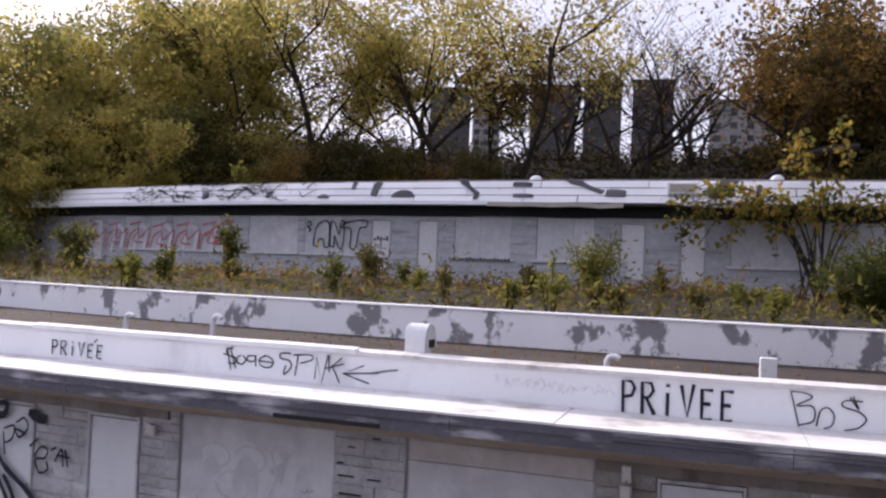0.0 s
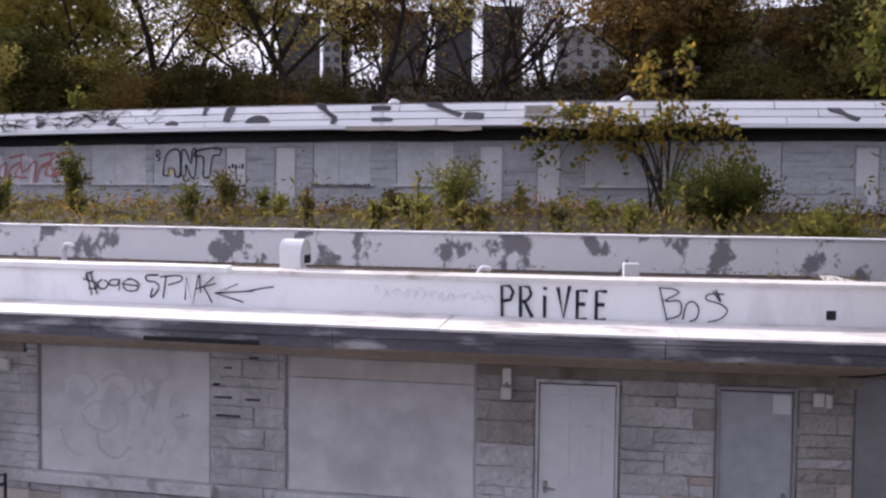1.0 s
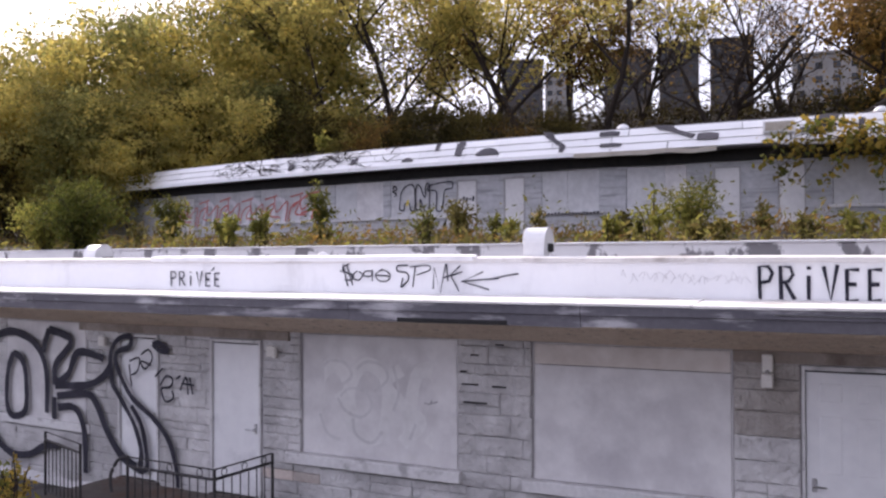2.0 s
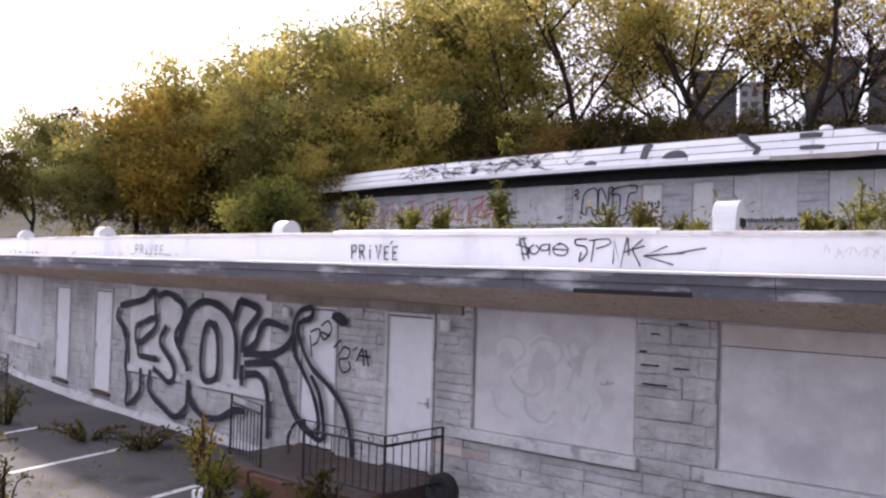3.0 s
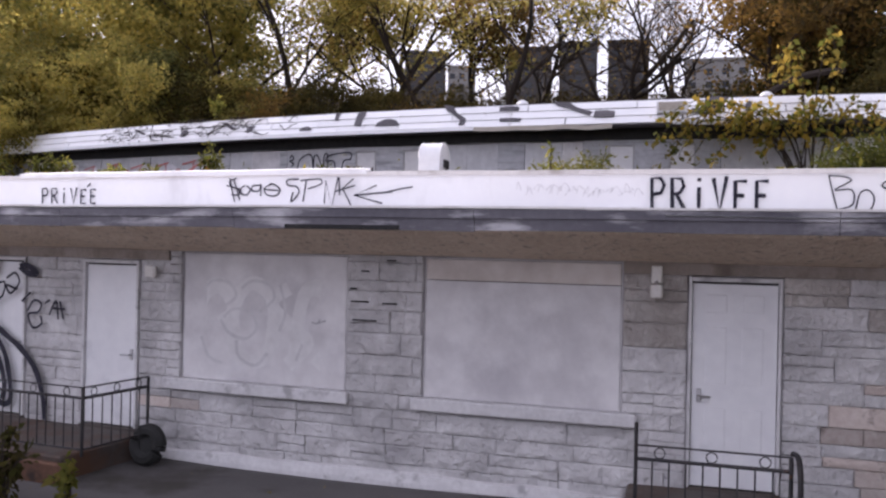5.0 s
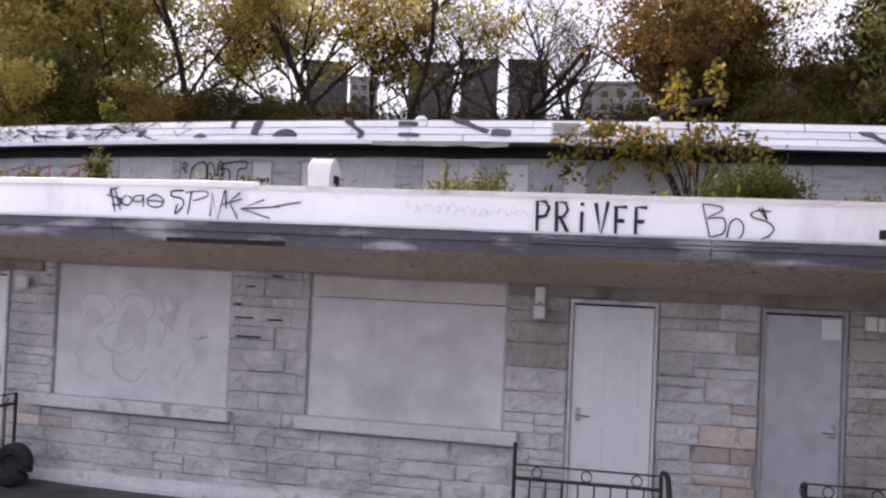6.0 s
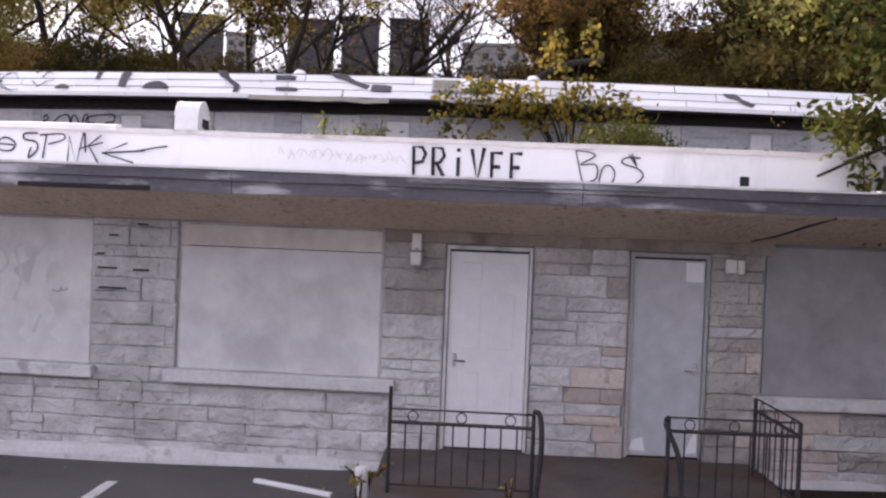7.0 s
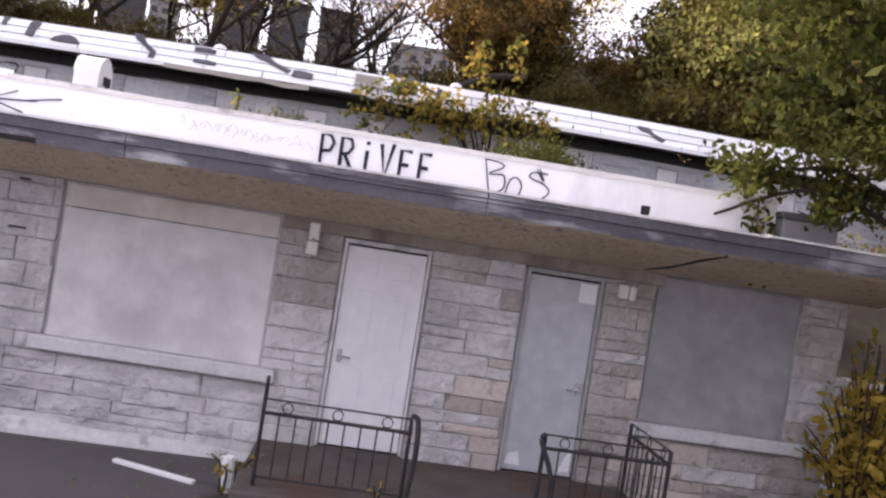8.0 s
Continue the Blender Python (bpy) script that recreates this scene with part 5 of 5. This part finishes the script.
bush("sapling", -0.9, 19.5, land(-0.9, 19.5), 2.4, 2.3, 1900, 0.15, M_LEAF_LIGHT, "green sapling before the upper doors", 35, 22)
bush("sapling", -8.6, 19.0, land(-8.6, 19.0), 2.0, 1.5, 1200, 0.15, M_WEED, "dry shrub before an upper door", 36, 18)
bush("sapling", -19.5, 17.0, land(-19.5, 17.0), 1.5, 2.4, 800, 0.18, M_LEAF_LIGHT, "thin sapling before the red graffiti", 37, 8)
bush("sapling", 8.0, 9.2, land(8.0, 9.2), 2.2, 1.4, 2600, 0.11, M_LEAF_LIGHT, "green shrub at the end of the low wall", 38, 24)
bush("sapling", -17.8, 24.9, 7.95, 0.9, 1.0, 260, 0.16, M_LEAF_LIGHT, "sapling growing from the roof gutter", 39, 6)

# yellow vine over the upper roof
vine = thing("vine", pose(6.1, 22.7, land(6.1, 22.7)), "yellowing vine climbing over the upper roof", "vine")
r = random.Random(44)
bm = bmesh.new()
pts = []
for k in range(26):
    reach = r.uniform(-5.2, 3.6)
    top = r.uniform(3.0, 5.8) if abs(reach) < 1.3 else r.uniform(2.6, 3.5)
    line = smooth_line([(r.gauss(0, 0.25), r.gauss(0, 0.2), 0), (reach * 0.25, -0.2, top * 0.75), (reach * 0.7, -0.5, top + r.uniform(-0.1, 0.4)), (reach, -0.7, top - r.uniform(0.2, 1.8))], 5)
    tube(bm, line, [0.024 * (1 - 0.8 * i / len(line)) + 0.004 for i in range(len(line))], 4)
    for _ in range(48):
        pts.append(line[int(len(line) * (0.35 + 0.64 * r.random() ** 0.8))])
tagged(part("stem", bm, M_BARK, vine), kind="stuff")
q = np.random.RandomState(44)
pts = np.array(pts) + q.normal(size=(len(pts), 3)) * 0.15
order = q.permutation(len(pts))
cut = len(pts) * 2 // 5
part("leaves", leaf_mesh("leaves", pts[order[:cut]], 0.24, 45, M_LEAF_LIGHT, 0.75, 0.4), None, vine)
part("leaves", leaf_mesh("leaves", pts[order[cut:]], 0.23, 46, M_LEAF_YELLOW, 0.75, 0.4), None, vine)

# plants on the car park
for k, (x, y, w, h, n, mat, lab) in enumerate((
        (-5.2, -1.9, 0.9, 0.75, 260, M_LEAF_LIGHT, "yellow-green weed growing by the landing"), (-3.6, -1.9, 0.8, 0.85, 260, M_WEED, "tall dry weed before the landing"),
        (-2.9, -1.75, 0.5, 0.5, 120, M_LEAF_LIGHT, "small green weed by the tyre"), (-4.4, -2.0, 0.7, 0.55, 160, M_WEED, "dry weed by the timber edging"),
        (-7.0, -0.6, 0.9, 0.8, 240, M_LEAF_LIGHT, "leafy weed by the graffiti wall"), (-6.2, -1.2, 0.5, 1.1, 200, M_LEAF_YELLOW, "yellow weed beside the railing"),
        (-8.6, -0.4, 1.6, 0.4, 420, M_WEED, "low dry weeds along the wall"), (-9.8, -0.6, 1.6, 0.35, 380, M_WEED, "low dry weeds on the asphalt"),
        (-11.9, -0.8, 1.2, 0.8, 420, M_LEAF_LIGHT, "pale green shrub on the asphalt"), (-13.2, -0.8, 1.8, 1.4, 900, M_WEED, "tall brown shrub by the far doors"),
        (-7.2, -3.3, 0.6, 0.7, 150, M_WEED, "dry weed in a crack of the asphalt"), (-6.6, -4.9, 0.7, 0.9, 240, M_WEED, "tall dry weed on the car park"),
        (-5.2, -4.6, 0.5, 0.8, 160, M_WEED, "dry weed on the car park"), (-10.2, -2.1, 1.4, 0.3, 200, M_WEED, "low dry weeds on the parking bay"),
        (7.6, -0.95, 1.1, 2.3, 1700, M_LEAF_YELLOW, "bright yellow shrub at the wall's end"), (7.8, -0.9, 0.9, 0.7, 380, M_LEAF_LIGHT, "green weeds at the wall's end"),
        (2.15, -1.05, 0.45, 0.5, 42, M_LEAF_YELLOW, "small yellow plant on a white post"), (3.35, -2.1, 0.3, 0.6, 40, M_LEAF_YELLOW, "thin yellow weed before the railing"),
        (7.2, -0.7, 1.6, 0.35, 380, M_LEAF_GREEN, "low green weeds along the wall"))):
    bush("weed", x, y, land(x, y), w, h, n, 0.115 if k < 4 or k == 14 else 0.08, mat, lab, 60 + k, max(5, n // 24), category="weed")


def scatter(name, n, area, hgt, size, mat, label, seed, keep=None, clump=0.0):
    """Uncounted leaves and stalks over the land."""
    r = np.random.RandomState(seed)
    x = r.uniform(area[0], area[1], n * 2)
    y = r.uniform(area[2], area[3], n * 2)
    dens = np.array([noise.noise((a * 0.45, b * 0.45, seed)) for a, b in zip(x, y)])
    sel = np.where(dens + r.normal(size=n * 2) * 0.25 > clump)[0][:n]
    c = np.array([(x[i], y[i], land(x[i], y[i]) + abs(r.normal()) * hgt * (0.45 + max(0, dens[i]) * 1.4)) for i in sel])
    ob = new(name, leaf_mesh(name, c, size, seed, mat, 0.3))
    return tagged(ob, label, "weeds", kind="stuff")


scatter("weeds", 5200, (-34, 14, 8.6, 15), 0.42, 0.22, M_WEED, "dry tangled weeds on the terrace", 71, clump=0.14)
scatter("weeds", 3000, (-34, 14, 9, 22), 0.55, 0.24, M_LEAF_LIGHT, "yellow-green weeds on the terrace", 72, clump=0.2)
scatter("weeds", 6000, (-30, 20, 14, 22.8), 0.3, 0.22, M_LEAF_RUST, "brown dead weeds before the upper block", 73)
rng = random.Random(90)
for k in range(34):
    x, y = rng.uniform(-26, 9), rng.uniform(9.5, 19)
    mat = (M_LEAF_LIGHT, M_WEED, M_WEED, M_LEAF_LIGHT)[k % 4]
    bush("weed", x, y, land(x, y), rng.uniform(0.5, 1.1), rng.uniform(0.7, 1.5), 260, 0.15, mat, ("tall yellow-green weed on the terrace", "tall dry brown weed on the terrace", "tall dry brown weed on the terrace", "yellowing weed on the terrace")[k % 4], 200 + k, 9, category="weed")
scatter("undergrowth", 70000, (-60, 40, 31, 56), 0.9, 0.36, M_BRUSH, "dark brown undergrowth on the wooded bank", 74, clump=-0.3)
scatter("undergrowth", 9000, (-60, 40, 31, 54), 1.6, 0.36, M_LEAF_DARK, "dark green undergrowth on the wooded bank", 75)
scatter("undergrowth", 6000, (8, 34, 26, 46), 1.8, 0.3, M_LEAF_RUST, "reddish shrubs on the bank", 76)
scatter("fallen_leaves", 900, (-12, 9, -3.5, -0.3), 0.004, 0.06, M_LEAF_YELLOW, "fallen leaves on the asphalt", 77)
scatter("roof_litter", 1600, (-20, 8, 0.6, 7.4), 0.0, 0.08, M_LEAF_RUST, "dead leaves on the flat roof", 78).location.z = 2.99

# ---- wall stones ----
rng = random.Random(3)
shape_sets = []
for mat in (M_STONE, M_BARE, M_WEATHER_SHADE):
    shapes = []
    for k in range(10):
        bm = bmesh.new()
        back = [bm.verts.new((x, 1, z)) for x, z in ((-0.5, -0.5), (0.5, -0.5), (0.5, 0.5), (-0.5, 0.5))]
        mid = [bm.verts.new((x, 0.26, z)) for x, z in ((-0.5, -0.5), (0.5, -0.5), (0.5, 0.5), (-0.5, 0.5))]
        face = [bm.verts.new((x * rng.uniform(0.92, 0.985), rng.uniform(0.0, 0.16), z * rng.uniform(0.8, 0.95))) for x, z in ((-0.5, -0.5), (0.5, -0.5), (0.5, 0.5), (-0.5, 0.5))]
        core = bm.verts.new((rng.uniform(-0.3, 0.3), rng.uniform(-0.12, 0.16), rng.uniform(-0.25, 0.25)))
        for i in range(4):
            j = (i + 1) % 4
            bm.faces.new((back[i], back[j], mid[j], mid[i]))
            bm.faces.new((mid[i], mid[j], face[j], face[i]))
            bm.faces.new((face[i], face[j], core))
        shapes.append(mesh_of("stone", bm, mat))
    shape_sets.append(shapes)
rest = []
count = 0
z = -0.36
course = 0
while z < 2.19:
    h = rng.choice((0.11, 0.16, 0.2, 0.21, 0.24, 0.14))
    h = min(h, 2.205 - z)
    s = S_LEFT + rng.uniform(0, 0.3)
    while s < S_RIGHT:
        ln = rng.uniform(0.3, 0.8) if h > 0.12 else rng.uniform(0.35, 0.9)
        e = min(s + ln, S_RIGHT)
        blocked = [(a - 0.012, b + 0.012, lo - (0.14 if lo > 0.5 else 0.4), hi + 0.005) for a, b, lo, hi in OPEN if a - 0.012 < e and b + 0.012 > s and lo - (0.14 if lo > 0.5 else 0.4) < z + h and hi + 0.005 > z]
        skip = 0
        pz0, ph0 = z, h
        if blocked:
            a, b, lo, hi = blocked[0]
            if s >= a - 0.06:
                if lo - z > 0.045:
                    e, ph0 = min(e, b), lo - z
                elif z + h - hi > 0.045:
                    e, pz0, ph0 = min(e, b), hi, z + h - hi
                else:
                    s = b
                    continue
            else:
                e = a
        if e - s > 0.05:
            pieces = [(pz0, ph0)]
            if ph0 == h and h > 0.17 and rng.random() < 0.3:
                q = h * rng.uniform(0.4, 0.6)
                pieces = [(z, q), (z + q, h - q)]
            for pz, ph in pieces:
                bare = (3.6 < s < 4.62 or 5.4 < s < 6.3) and pz < 1.05 and rng.random() < 0.88 or (-3.6 < s < -2.6 and 0.2 < pz < 0.6 and rng.random() < 0.6)
                m = at_lower((s + e) / 2, rng.uniform(0.002, 0.024), pz + ph / 2) @ Matrix.Rotation(radians(rng.gauss(0, 0.35)), 4, "Y") @ Matrix.Diagonal((e - s - 0.004, 0.058, ph - 0.005, 1))
                # brown wear, and shade coloured in, towards the wall's top and right end
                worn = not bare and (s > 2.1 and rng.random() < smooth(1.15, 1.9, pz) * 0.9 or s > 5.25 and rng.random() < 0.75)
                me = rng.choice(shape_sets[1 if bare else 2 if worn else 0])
                if s > -6.6 and count < 420 and (s > -1.2 or rng.random() < 0.9):
                    ob = new("stone", me)
                    ob.parent = wall_front
                    ob.matrix_basis = m
                    count += 1
                else:
                    rest.append((me, m))
        s = skip if skip else e
    z += h
verts, faces = [], []
for me, m in rest:
    o = len(verts)
    verts += [tuple(m @ v.co) for v in me.vertices]
    faces += [tuple(o + i for i in p.vertices) for p in me.polygons]
rme = bpy.data.meshes.new("stonework")
rme.from_pydata(verts, [], faces)
rme.materials.append(M_STONE)
tagged(part("stonework", rme, None, wall_front), kind="stuff")
